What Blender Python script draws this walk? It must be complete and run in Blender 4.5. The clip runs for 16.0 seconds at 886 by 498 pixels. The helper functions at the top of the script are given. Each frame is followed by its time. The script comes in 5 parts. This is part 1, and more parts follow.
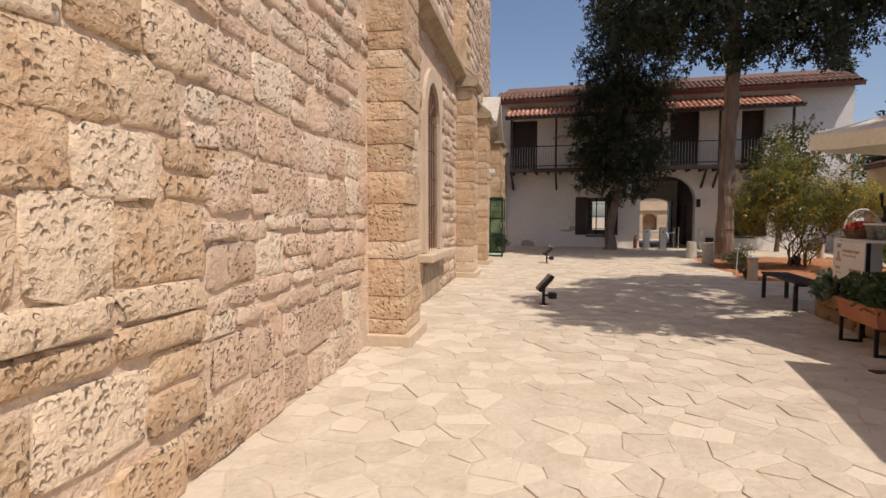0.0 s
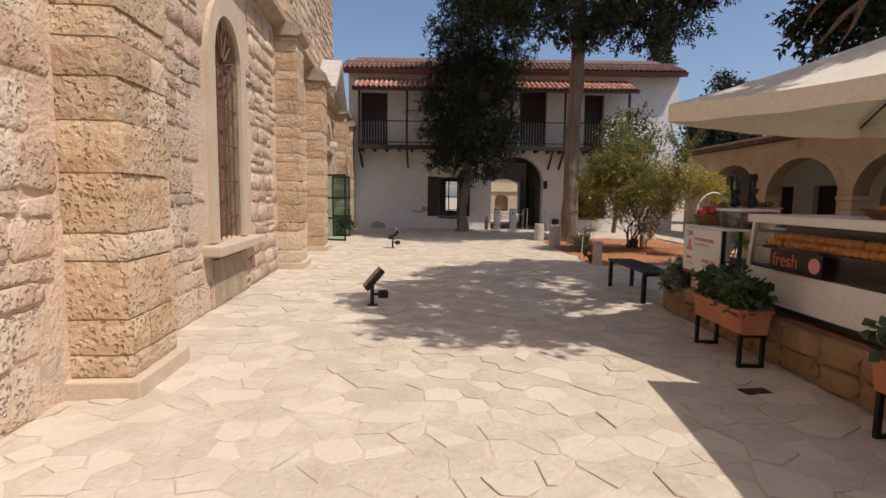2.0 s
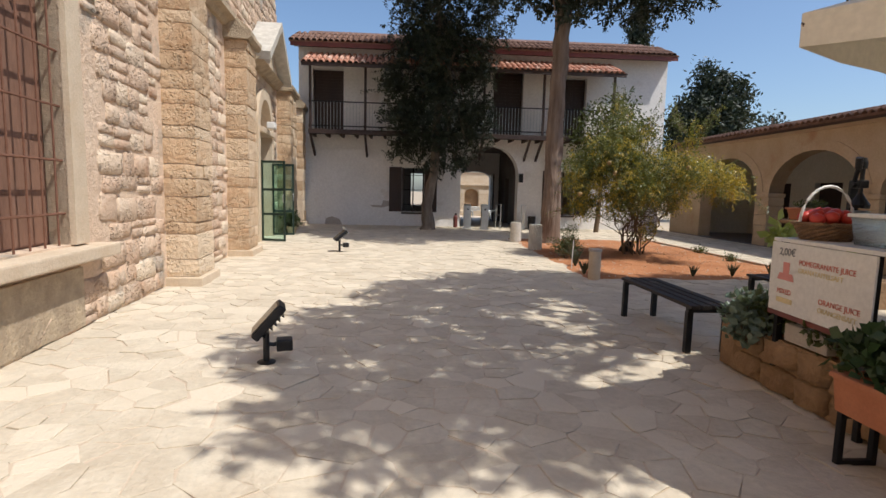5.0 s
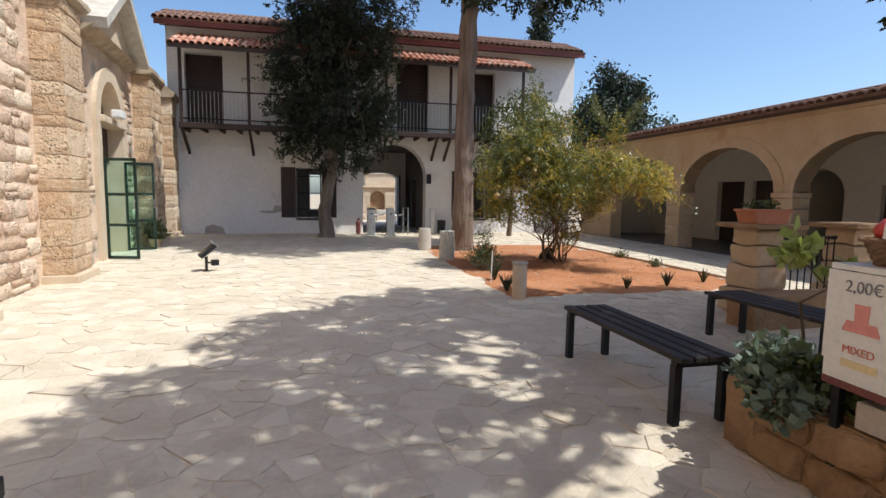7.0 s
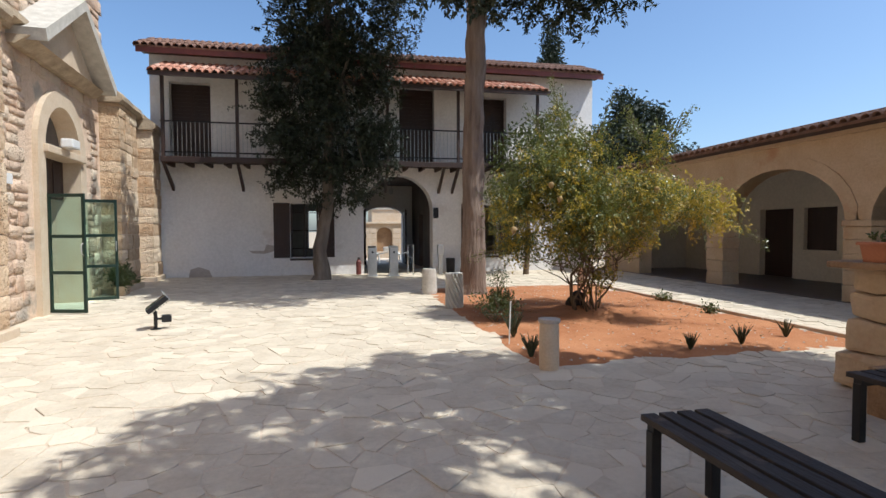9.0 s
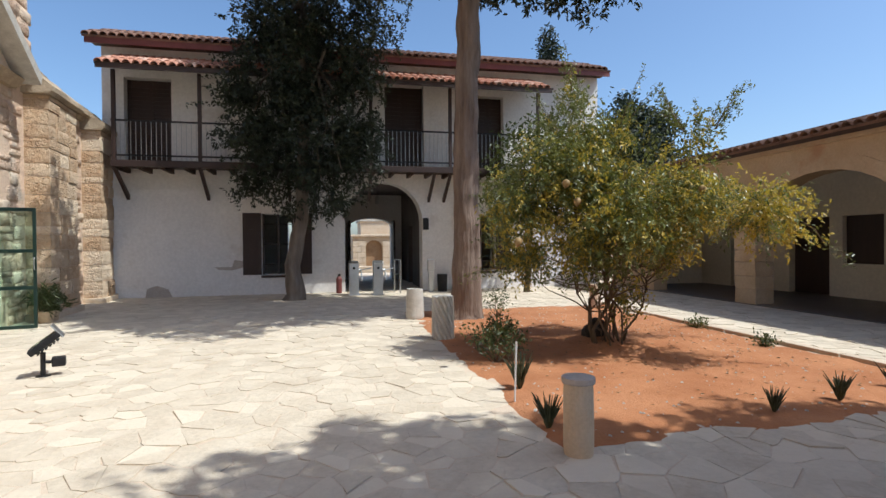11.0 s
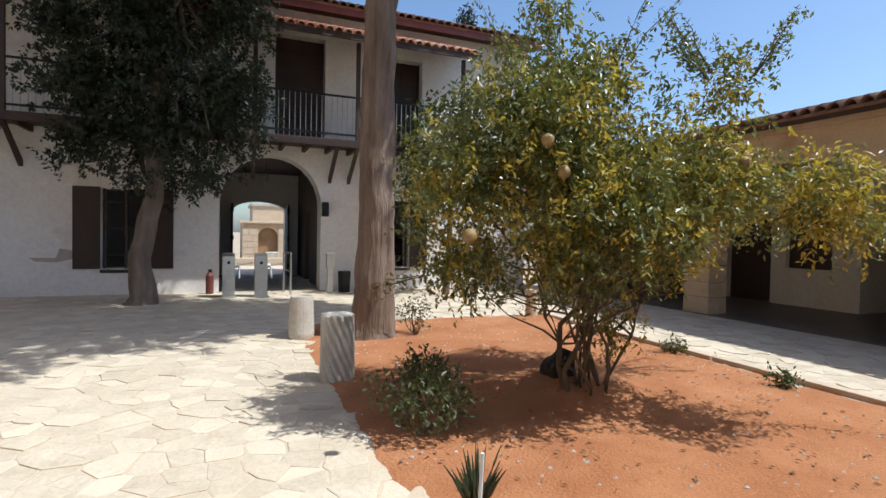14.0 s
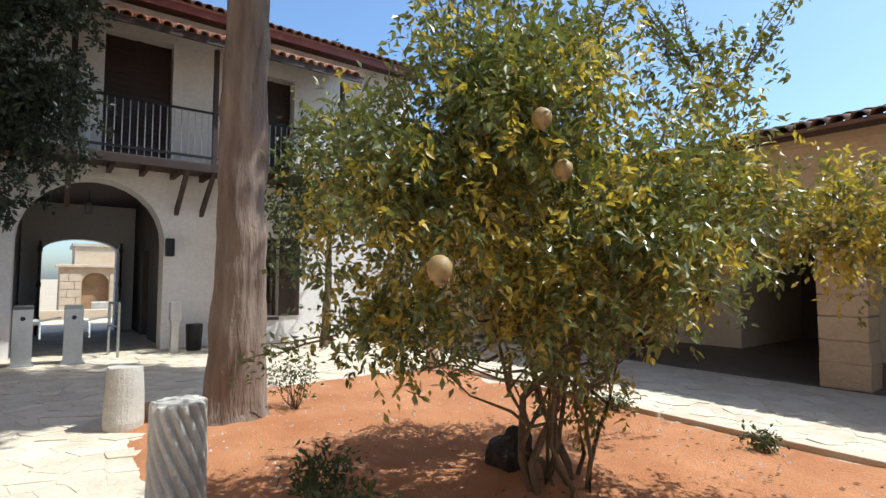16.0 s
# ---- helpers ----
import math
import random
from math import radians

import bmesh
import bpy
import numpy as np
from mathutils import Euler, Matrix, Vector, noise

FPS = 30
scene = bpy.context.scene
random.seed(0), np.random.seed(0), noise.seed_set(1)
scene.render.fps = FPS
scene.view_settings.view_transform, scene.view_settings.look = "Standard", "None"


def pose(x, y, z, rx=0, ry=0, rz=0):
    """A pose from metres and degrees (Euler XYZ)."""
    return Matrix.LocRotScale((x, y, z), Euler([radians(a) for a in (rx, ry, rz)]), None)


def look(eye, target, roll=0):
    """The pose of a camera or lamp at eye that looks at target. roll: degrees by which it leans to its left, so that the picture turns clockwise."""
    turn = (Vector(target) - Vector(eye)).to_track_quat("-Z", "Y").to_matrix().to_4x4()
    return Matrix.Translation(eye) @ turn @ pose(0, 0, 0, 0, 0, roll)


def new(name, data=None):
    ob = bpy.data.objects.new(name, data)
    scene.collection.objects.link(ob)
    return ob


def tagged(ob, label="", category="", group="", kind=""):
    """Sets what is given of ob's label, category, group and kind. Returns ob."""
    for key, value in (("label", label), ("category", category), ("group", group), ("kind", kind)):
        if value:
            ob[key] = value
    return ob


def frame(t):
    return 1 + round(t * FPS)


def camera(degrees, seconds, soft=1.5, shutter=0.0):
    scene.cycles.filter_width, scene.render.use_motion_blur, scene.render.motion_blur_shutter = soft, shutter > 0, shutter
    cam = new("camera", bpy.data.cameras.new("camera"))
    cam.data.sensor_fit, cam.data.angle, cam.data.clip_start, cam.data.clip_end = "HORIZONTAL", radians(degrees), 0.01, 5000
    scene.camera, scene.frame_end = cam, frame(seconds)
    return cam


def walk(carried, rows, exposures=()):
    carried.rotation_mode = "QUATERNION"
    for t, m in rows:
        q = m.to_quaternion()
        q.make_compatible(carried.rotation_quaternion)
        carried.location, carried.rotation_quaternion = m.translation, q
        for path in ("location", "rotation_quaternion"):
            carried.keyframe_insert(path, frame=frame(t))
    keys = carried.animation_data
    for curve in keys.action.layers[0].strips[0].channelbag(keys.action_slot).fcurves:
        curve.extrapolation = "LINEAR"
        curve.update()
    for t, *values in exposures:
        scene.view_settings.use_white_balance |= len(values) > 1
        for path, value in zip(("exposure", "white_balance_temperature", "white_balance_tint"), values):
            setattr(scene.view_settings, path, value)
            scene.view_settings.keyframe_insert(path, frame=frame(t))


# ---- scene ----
cam = camera(80.7, 16.0)
PATH = [
    (0, (-0.002, 0.063, 1.459), (-0.516, 1.992, 1.334), -0.0),
    (0.5, (0.066, 0.526, 1.455), (-0.252, 2.49, 1.253), 0.5),
    (1, (0.178, 0.947, 1.437), (-0.028, 2.925, 1.219), -0.0),
    (1.5, (0.276, 1.383, 1.45), (0.081, 3.36, 1.222), 0.7),
    (2, (0.315, 1.874, 1.467), (0.323, 3.864, 1.267), 0.7),
    (2.5, (0.352, 2.318, 1.472), (0.367, 4.307, 1.265), 0.6),
    (3, (0.342, 2.749, 1.458), (0.387, 4.738, 1.251), 1.5),
    (5.5, (0.685, 4.977, 1.45), (0.875, 6.955, 1.218), 1.0),
    (6, (0.804, 5.448, 1.448), (1.234, 7.385, 1.194), 1.4),
    (6.5, (0.907, 5.842, 1.456), (1.327, 7.783, 1.226), 1.0),
    (7, (0.956, 6.303, 1.459), (1.42, 8.237, 1.253), 0.8),
    (7.5, (1.055, 6.749, 1.466), (1.511, 8.688, 1.286), 0.2),
    (8, (1.183, 7.214, 1.453), (1.597, 9.163, 1.279), 0.5),
    (8.5, (1.364, 7.675, 1.458), (1.774, 9.629, 1.34), 0.0),
    (11, (2.071, 9.912, 1.455), (2.502, 11.865, 1.432), -0.5),
    (11.5, (2.219, 10.369, 1.454), (2.601, 12.332, 1.429), -0.2),
    (12, (2.292, 10.799, 1.456), (2.714, 12.754, 1.418), 0.1),
    (12.5, (2.43, 11.209, 1.461), (2.975, 13.133, 1.42), 0.2),
    (13, (2.544, 11.588, 1.468), (3.124, 13.502, 1.431), 0.5),
    (13.5, (2.604, 12.003, 1.472), (3.268, 13.889, 1.414), 0.4),
    (14, (2.726, 12.434, 1.466), (3.494, 14.28, 1.412), 1.1),
    (14.5, (2.848, 12.863, 1.443), (3.683, 14.679, 1.382), 1.2),
    (15, (2.96, 13.241, 1.452), (3.931, 14.989, 1.428), 0.3),
    (15.5, (3.074, 13.63, 1.436), (4.109, 15.341, 1.471), 0.6),
    (16, (3.071, 13.969, 1.426), (4.276, 15.561, 1.542), 0.2),
]
walk(cam, [(t, look(eye, target, roll)) for t, eye, target, roll in PATH],
     [(0, -0.34, 6850, 17), (1, -0.36, 6750, 16), (2, -0.32, 6600, 16), (3, -0.12, 6500, 15), (5.5, 0.02, 6150, 8), (7, 0.22, 5950, 7), (12, 0.14, 5850, 6), (14.5, 0.28, 5850, 5), (16, 0.52, 5750, 3)])

# ---- light ----
SUN = Vector((0.52, -0.32, 1.0)).normalized()          # towards the sun
world = bpy.data.worlds.new("sky")
scene.world = world
world.use_nodes = True
wn = world.node_tree.nodes
sky = wn.new("ShaderNodeTexSky")
sky.sky_type, sky.sun_disc = "NISHITA", False
sky.sun_elevation = math.asin(SUN.z)
sky.sun_rotation = math.atan2(SUN.x, SUN.y)
sky.air_density, sky.dust_density, sky.ozone_density = 1.0, 1.6, 3.0
wn["Background"].inputs["Strength"].default_value = 0.155
world.node_tree.links.new(sky.outputs[0], wn["Background"].inputs[0])
sun = new("sun", bpy.data.lights.new("sun", "SUN"))
sun.data.energy, sun.data.angle, sun.data.color = 4.6, radians(0.53), (1.0, 0.95, 0.87)
sun.matrix_world = look(SUN * 60, (0, 0, 0))


# ---- materials ----
def mk(name, c1, c2, scale=3.0, rough=0.85, bump=0.3, bscale=30.0, vary=0.0, tint=None, pits=0.0, metal=0.0, detail=6.0,
       stretch=(1, 1, 1), stain=None, depth=0.02, island=True):
    """Two colours mixed by noise at two scales, fine relief, and some change from piece to piece."""
    m = bpy.data.materials.new(name)
    m.use_nodes = True
    n, l = m.node_tree.nodes, m.node_tree.links
    bsdf = n["Principled BSDF"]
    bsdf.inputs["Roughness"].default_value, bsdf.inputs["Metallic"].default_value = rough, metal
    geo = n.new("ShaderNodeNewGeometry")
    mp = n.new("ShaderNodeMapping")
    mp.inputs["Scale"].default_value = stretch
    l.new(geo.outputs["Position"], mp.inputs["Vector"])

    def noise_tex(s, d, v=mp.outputs[0]):
        t = n.new("ShaderNodeTexNoise")
        t.inputs["Scale"].default_value, t.inputs["Detail"].default_value, t.inputs["Roughness"].default_value = s, d, 0.6
        l.new(v, t.inputs["Vector"])
        return t.outputs["Fac"]

    def mix(kind, fac, a, b):
        t = n.new("ShaderNodeMix")
        t.data_type, t.blend_type = "RGBA", kind
        for sock, v in ((t.inputs[0], fac), (t.inputs[6], a), (t.inputs[7], b)):
            if isinstance(v, (int, float)):
                sock.default_value = v
            elif isinstance(v, tuple):
                sock.default_value = (*v, 1)
            else:
                l.new(v, sock)
        return t.outputs[2]

    def ramp(v, lo, hi):
        t = n.new("ShaderNodeMapRange")
        t.inputs[1].default_value, t.inputs[2].default_value = lo, hi
        l.new(v, t.inputs[0])
        return t.outputs[0]

    big = ramp(noise_tex(scale, detail), 0.3, 0.7)
    col = mix("MIX", big, c1, c2)
    fine = noise_tex(bscale, 4)
    col = mix("MULTIPLY", 0.35, col, mix("MIX", ramp(fine, 0.3, 0.7), (0.6, 0.6, 0.6), (1.0, 1.0, 1.0)))
    if vary:
        info = n.new("ShaderNodeObjectInfo")
        add = n.new("ShaderNodeMath")
        add.operation = "ADD"
        l.new(info.outputs["Random"], add.inputs[0])
        l.new(geo.outputs["Random Per Island"], add.inputs[1])
        fr = n.new("ShaderNodeMath")
        fr.operation = "FRACT"
        l.new(add.outputs[0], fr.inputs[0])
        col = mix("MIX", fr.outputs[0], mix("MULTIPLY", vary, col, (0.55, 0.55, 0.55)), col)
        if tint:
            second = n.new("ShaderNodeMath")
            second.operation = "MULTIPLY"
            second.inputs[1].default_value = 7.31
            l.new(fr.outputs[0], second.inputs[0])
            f2 = n.new("ShaderNodeMath")
            f2.operation = "FRACT"
            l.new(second.outputs[0], f2.inputs[0])
            col = mix("MIX", ramp(f2.outputs[0], 0.55, 1.0), col, tint)
    if stain:
        col = mix("MIX", ramp(noise_tex(stain[1], 5, geo.outputs["Position"]), stain[2], stain[2] + 0.12), col, stain[0])
    l.new(col, bsdf.inputs["Base Color"])
    height = fine
    if pits:
        vor = n.new("ShaderNodeTexVoronoi")
        vor.inputs["Scale"].default_value = pits
        wob = n.new("ShaderNodeTexNoise")
        wob.inputs["Scale"].default_value, wob.inputs["Detail"].default_value = 9.0, 5.0
        l.new(mp.outputs[0], wob.inputs["Vector"])
        shift = n.new("ShaderNodeVectorMath")
        shift.operation = "MULTIPLY_ADD"
        shift.inputs[1].default_value = (0.09, 0.09, 0.09)
        l.new(wob.outputs["Color"], shift.inputs[0])
        l.new(mp.outputs[0], shift.inputs[2])
        l.new(shift.outputs[0], vor.inputs["Vector"])
        rare = n.new("ShaderNodeMath")
        rare.operation = "MAXIMUM"
        l.new(ramp(vor.outputs["Distance"], 0.0, 0.45), rare.inputs[0])
        l.new(ramp(noise_tex(3.0, 3), 0.60, 0.42), rare.inputs[1])
        mul = n.new("ShaderNodeMath")
        mul.operation = "MULTIPLY_ADD"
        mul.inputs[1].default_value = 1.3
        l.new(rare.outputs[0], mul.inputs[0])
        l.new(fine, mul.inputs[2])
        height = mul.outputs[0]
    b = n.new("ShaderNodeBump")
    b.inputs["Strength"].default_value, b.inputs["Distance"].default_value = bump, depth
    l.new(height, b.inputs["Height"])
    l.new(b.outputs[0], bsdf.inputs["Normal"])
    return m


def leaf_mat(name, dark, light, gloss=0.4, through_it=0.25):
    m = mk(name, dark, light, 1.2, gloss, 0.0, 9.0, 0.7, None)
    bsdf = m.node_tree.nodes["Principled BSDF"]
    bsdf.inputs["Subsurface Weight"].default_value = 0.0
    out = m.node_tree.nodes["Material Output"]
    tr = m.node_tree.nodes.new("ShaderNodeBsdfTranslucent")
    tr.inputs[0].default_value = (light[0] * 1.3, light[1] * 1.3, light[2] * 0.6, 1)
    mx = m.node_tree.nodes.new("ShaderNodeMixShader")
    mx.inputs[0].default_value = through_it
    m.node_tree.links.new(bsdf.outputs[0], mx.inputs[1])
    m.node_tree.links.new(tr.outputs[0], mx.inputs[2])
    m.node_tree.links.new(mx.outputs[0], out.inputs[0])
    return m


M_RUBBLE = mk("rubble_limestone", (0.62, 0.405, 0.27), (0.77, 0.59, 0.435), 3.2, 0.95, 1.0, 15, 0.4, (0.71, 0.575, 0.425), 24, depth=0.03, stain=((0.37, 0.32, 0.26), 1.1, 0.57))
M_MORTAR = mk("lime_mortar", (0.64, 0.46, 0.325), (0.75, 0.575, 0.42), 2.5, 0.95, 0.9, 20, depth=0.03, stain=((0.37, 0.32, 0.26), 1.1, 0.57))
M_ASHLAR = mk("dressed_sandstone", (0.58, 0.37, 0.21), (0.75, 0.56, 0.37), 4.5, 0.95, 1.0, 16, 0.38, (0.74, 0.59, 0.42), 22, depth=0.03)
M_SMOOTH = mk("smooth_limestone", (0.58, 0.44, 0.30), (0.66, 0.54, 0.40), 3.0, 0.85, 0.3, 40)
M_DARKST = mk("weathered_cornice_stone", (0.34, 0.26, 0.18), (0.55, 0.43, 0.29), 5.0, 0.95, 0.8, 25, depth=0.03)
M_FLAG = mk("flagstone", (0.55, 0.455, 0.335), (0.69, 0.60, 0.465), 2.6, 0.85, 0.8, 19, 0.17, (0.66, 0.57, 0.44), depth=0.018, stain=((0.52, 0.445, 0.34), 1.6, 0.61))
M_JOINT = mk("flag_joint", (0.58, 0.46, 0.34), (0.66, 0.54, 0.41), 2.0, 0.95, 0.5, 60)
M_SOIL = mk("red_soil", (0.36, 0.135, 0.05), (0.50, 0.225, 0.10), 1.3, 1.0, 0.9, 45, depth=0.02)
M_EARTH = mk("dry_ground", (0.42, 0.33, 0.23), (0.50, 0.40, 0.28), 0.4, 1.0, 0.4, 8)
M_WHITE = mk("lime_plaster", (0.77, 0.735, 0.695), (0.84, 0.81, 0.775), 0.9, 0.9, 0.25, 14, stain=((0.58, 0.52, 0.46), 0.7, 0.62), depth=0.01)
M_PATCH = mk("bare_render", (0.42, 0.36, 0.31), (0.52, 0.46, 0.40), 3.0, 0.95, 0.5, 30)
M_BUFF = mk("arcade_sandstone", (0.50, 0.36, 0.22), (0.60, 0.46, 0.31), 1.6, 0.95, 0.6, 20, stain=((0.44, 0.26, 0.15), 0.9, 0.60))
M_CREAM = mk("cream_plaster", (0.68, 0.62, 0.52), (0.74, 0.68, 0.58), 0.8, 0.9, 0.15, 12)
M_BROWN = mk("dark_brown_paint", (0.032, 0.016, 0.012), (0.05, 0.026, 0.02), 6.0, 0.55, 0.2, 60, stretch=(1, 1, 0.15))
M_DARKWOOD = mk("dark_timber", (0.045, 0.026, 0.018), (0.08, 0.045, 0.03), 5.0, 0.7, 0.4, 50, stretch=(0.2, 1, 1))
M_FASCIA = mk("maroon_fascia", (0.14, 0.035, 0.03), (0.20, 0.055, 0.045), 3.0, 0.6, 0.1, 30)
M_TILE = mk("terracotta_tile", (0.52, 0.22, 0.14), (0.62, 0.32, 0.22), 3.0, 0.85, 0.3, 40, 0.4, (0.60, 0.42, 0.33))
M_OLDTILE = mk("weathered_roof_tile", (0.16, 0.085, 0.06), (0.30, 0.17, 0.12), 4.0, 0.9, 0.4, 40, 0.5)
M_IRON = mk("black_iron", (0.02, 0.02, 0.022), (0.035, 0.033, 0.033), 8.0, 0.45, 0.1, 80, metal=0.6)
M_RUST = mk("rusty_iron", (0.17, 0.075, 0.045), (0.25, 0.12, 0.075), 12.0, 0.8, 0.3, 90, metal=0.3)
M_OLDWOOD = mk("reddish_old_shutter_wood", (0.17, 0.085, 0.055), (0.27, 0.145, 0.095), 5.0, 0.8, 0.4, 40, stretch=(1, 1, 0.2))
M_GREENMETAL = mk("dark_green_metal", (0.012, 0.03, 0.022), (0.02, 0.045, 0.033), 6.0, 0.4, 0.05, 60, metal=0.3)
M_BENCH = mk("dark_stained_plank", (0.016, 0.011, 0.009), (0.045, 0.032, 0.025), 6.0, 0.7, 0.5, 60, stretch=(1, 0.12, 1), stain=((0.14, 0.10, 0.07), 5.0, 0.60))
M_BARK = mk("grey_brown_bark", (0.135, 0.09, 0.065), (0.29, 0.215, 0.165), 7.0, 0.95, 1.0, 18, stretch=(1, 1, 0.16), depth=0.05)
M_BARK2 = mk("pale_twisted_bark", (0.12, 0.09, 0.07), (0.27, 0.22, 0.17), 5.0, 0.95, 1.0, 16, stretch=(1, 1, 0.2), depth=0.05)
M_TWIG = mk("brown_stem", (0.11, 0.075, 0.045), (0.20, 0.14, 0.085), 9.0, 0.9, 0.5, 40, stretch=(1, 1, 0.3))
M_TERRA = mk("terracotta_planter", (0.42, 0.15, 0.075), (0.52, 0.21, 0.11), 4.0, 0.8, 0.1, 50)
M_MARBLE = mk("weathered_column_stone", (0.45, 0.41, 0.35), (0.62, 0.58, 0.51), 6.0, 0.85, 0.5, 40)
M_STEEL = mk("brushed_steel", (0.50, 0.50, 0.49), (0.60, 0.60, 0.59), 9.0, 0.38, 0.05, 90, metal=0.9)
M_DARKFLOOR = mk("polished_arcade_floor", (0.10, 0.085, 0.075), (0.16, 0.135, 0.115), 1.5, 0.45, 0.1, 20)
# dark tone that puts the shade of interiors into the colour
M_INSIDE_SHADE = mk("dim_interior", (0.10, 0.085, 0.07), (0.16, 0.13, 0.11), 1.0, 0.9, 0.1, 15)
M_CANVAS = mk("cream_canvas", (0.70, 0.64, 0.52), (0.76, 0.70, 0.58), 1.2, 0.8, 0.15, 25)
M_WHITEPANEL = mk("white_board", (0.72, 0.70, 0.67), (0.78, 0.76, 0.73), 1.0, 0.5, 0.03, 30)
M_OAK = leaf_mat("dark_oak_leaf", (0.014, 0.022, 0.010), (0.045, 0.058, 0.026), 0.5, 0.06)
M_POME = leaf_mat("green_pomegranate_leaf", (0.048, 0.072, 0.022), (0.26, 0.275, 0.09), 0.36, 0.16)
M_POME_DRY = leaf_mat("yellowing_pomegranate_leaf", (0.25, 0.20, 0.035), (0.64, 0.49, 0.10), 0.45, 0.28)
M_LITTER = mk("dry_fallen_leaf", (0.16, 0.10, 0.05), (0.36, 0.25, 0.13), 8.0, 0.9, 0.1, 40, 0.6)
M_PINE = leaf_mat("dark_canopy_leaf", (0.012, 0.022, 0.010), (0.038, 0.054, 0.024), 0.5, 0.08)
M_SUCC = leaf_mat("grey_green_succulent", (0.07, 0.105, 0.07), (0.22, 0.28, 0.21), 0.45, 0.1)
M_ALOE = leaf_mat("dark_aloe_leaf", (0.03, 0.04, 0.02), (0.07, 0.08, 0.035), 0.5, 0.05)
M_SHRUB = leaf_mat("shrub_leaf", (0.04, 0.06, 0.02), (0.12, 0.14, 0.04), 0.5, 0.2)


def glass(name, color, rough=0.02):
    m = bpy.data.materials.new(name)
    m.use_nodes = True
    b = m.node_tree.nodes["Principled BSDF"]
    b.inputs["Base Color"].default_value = (*color, 1)
    b.inputs["Roughness"].default_value, b.inputs["Transmission Weight"].default_value, b.inputs["IOR"].default_value = rough, 1.0, 1.2
    return m


M_GREENGLASS = glass("green_glass", (0.62, 0.85, 0.76), 0.03)
M_CLEAR = glass("clear_plastic", (0.9, 0.92, 0.92), 0.25)

def plain(name, color, rough=0.6):
    m = mk(name, tuple(0.85 * c for c in color), color, 12.0, rough, 0.05, 60)
    return m


M_DRYFRUIT = plain("dry_pomegranate_skin", (0.34, 0.22, 0.08))
M_ORANGE = plain("orange_peel", (0.75, 0.26, 0.03), 0.45)
M_REDFRUIT = plain("red_pomegranate_skin", (0.55, 0.05, 0.03), 0.4)
M_REDINK = plain("red_print", (0.66, 0.17, 0.12))
M_PINKINK = plain("pink_print", (0.75, 0.30, 0.27))
M_GREYINK = plain("grey_marker", (0.22, 0.22, 0.24))
M_YELLOWINK = plain("pale_yellow_print", (0.78, 0.64, 0.36))
M_WICKER = mk("brown_wicker", (0.16, 0.085, 0.04), (0.28, 0.16, 0.08), 20.0, 0.8, 0.8, 70)
M_GLASSDARK = mk("dark_lamp_glass", (0.02, 0.022, 0.025), (0.03, 0.033, 0.036), 3.0, 0.1, 0.0, 20)
M_GERAN = leaf_mat("geranium_leaf", (0.03, 0.06, 0.02), (0.08, 0.13, 0.045), 0.5, 0.15)
M_LIME = leaf_mat("pale_lime_leaf", (0.25, 0.30, 0.08), (0.45, 0.50, 0.2), 0.5, 0.3)
M_BUFF2 = mk("rough_sandstone_block", (0.28, 0.165, 0.085), (0.43, 0.275, 0.15), 3.0, 0.95, 0.8, 24, 0.4, depth=0.02)
M_ROCK = mk("dark_lava_rock", (0.025, 0.022, 0.02), (0.06, 0.05, 0.042), 8.0, 0.95, 1.0, 30, depth=0.03)
M_CASEGLASS = glass("case_glass", (0.95, 0.96, 0.96), 0.02)


# ---- mesh helpers ----
def box(bm, x0, x1, y0, y1, z0, z1, bevel=0.0):
    v = [bm.verts.new(p) for p in ((x0, y0, z0), (x1, y0, z0), (x1, y1, z0), (x0, y1, z0), (x0, y0, z1), (x1, y0, z1), (x1, y1, z1), (x0, y1, z1))]
    f = [bm.faces.new([v[i] for i in q]) for q in ((3, 2, 1, 0), (4, 5, 6, 7), (0, 1, 5, 4), (1, 2, 6, 5), (2, 3, 7, 6), (3, 0, 4, 7))]
    if bevel:
        bmesh.ops.bevel(bm, geom=list({e for g in f for e in g.edges}), offset=bevel, segments=2, affect="EDGES", profile=0.6)
    return bm


def prism(bm, poly, axis, a, b):
    """A polygon, given as (along, z), made solid across the axis from a to b."""
    put = (lambda p, w: (w, p[0], p[1])) if axis == "x" else (lambda p, w: (p[0], w, p[1])) if axis == "y" else (lambda p, w: (p[0], p[1], w))
    lo, hi = [bm.verts.new(put(p, a)) for p in poly], [bm.verts.new(put(p, b)) for p in poly]
    k = len(poly)
    made = [bm.faces.new(lo), bm.faces.new(hi[::-1])] + [bm.faces.new((lo[i], hi[i], hi[(i + 1) % k], lo[(i + 1) % k])) for i in range(k)]
    bmesh.ops.recalc_face_normals(bm, faces=made)
    return bm


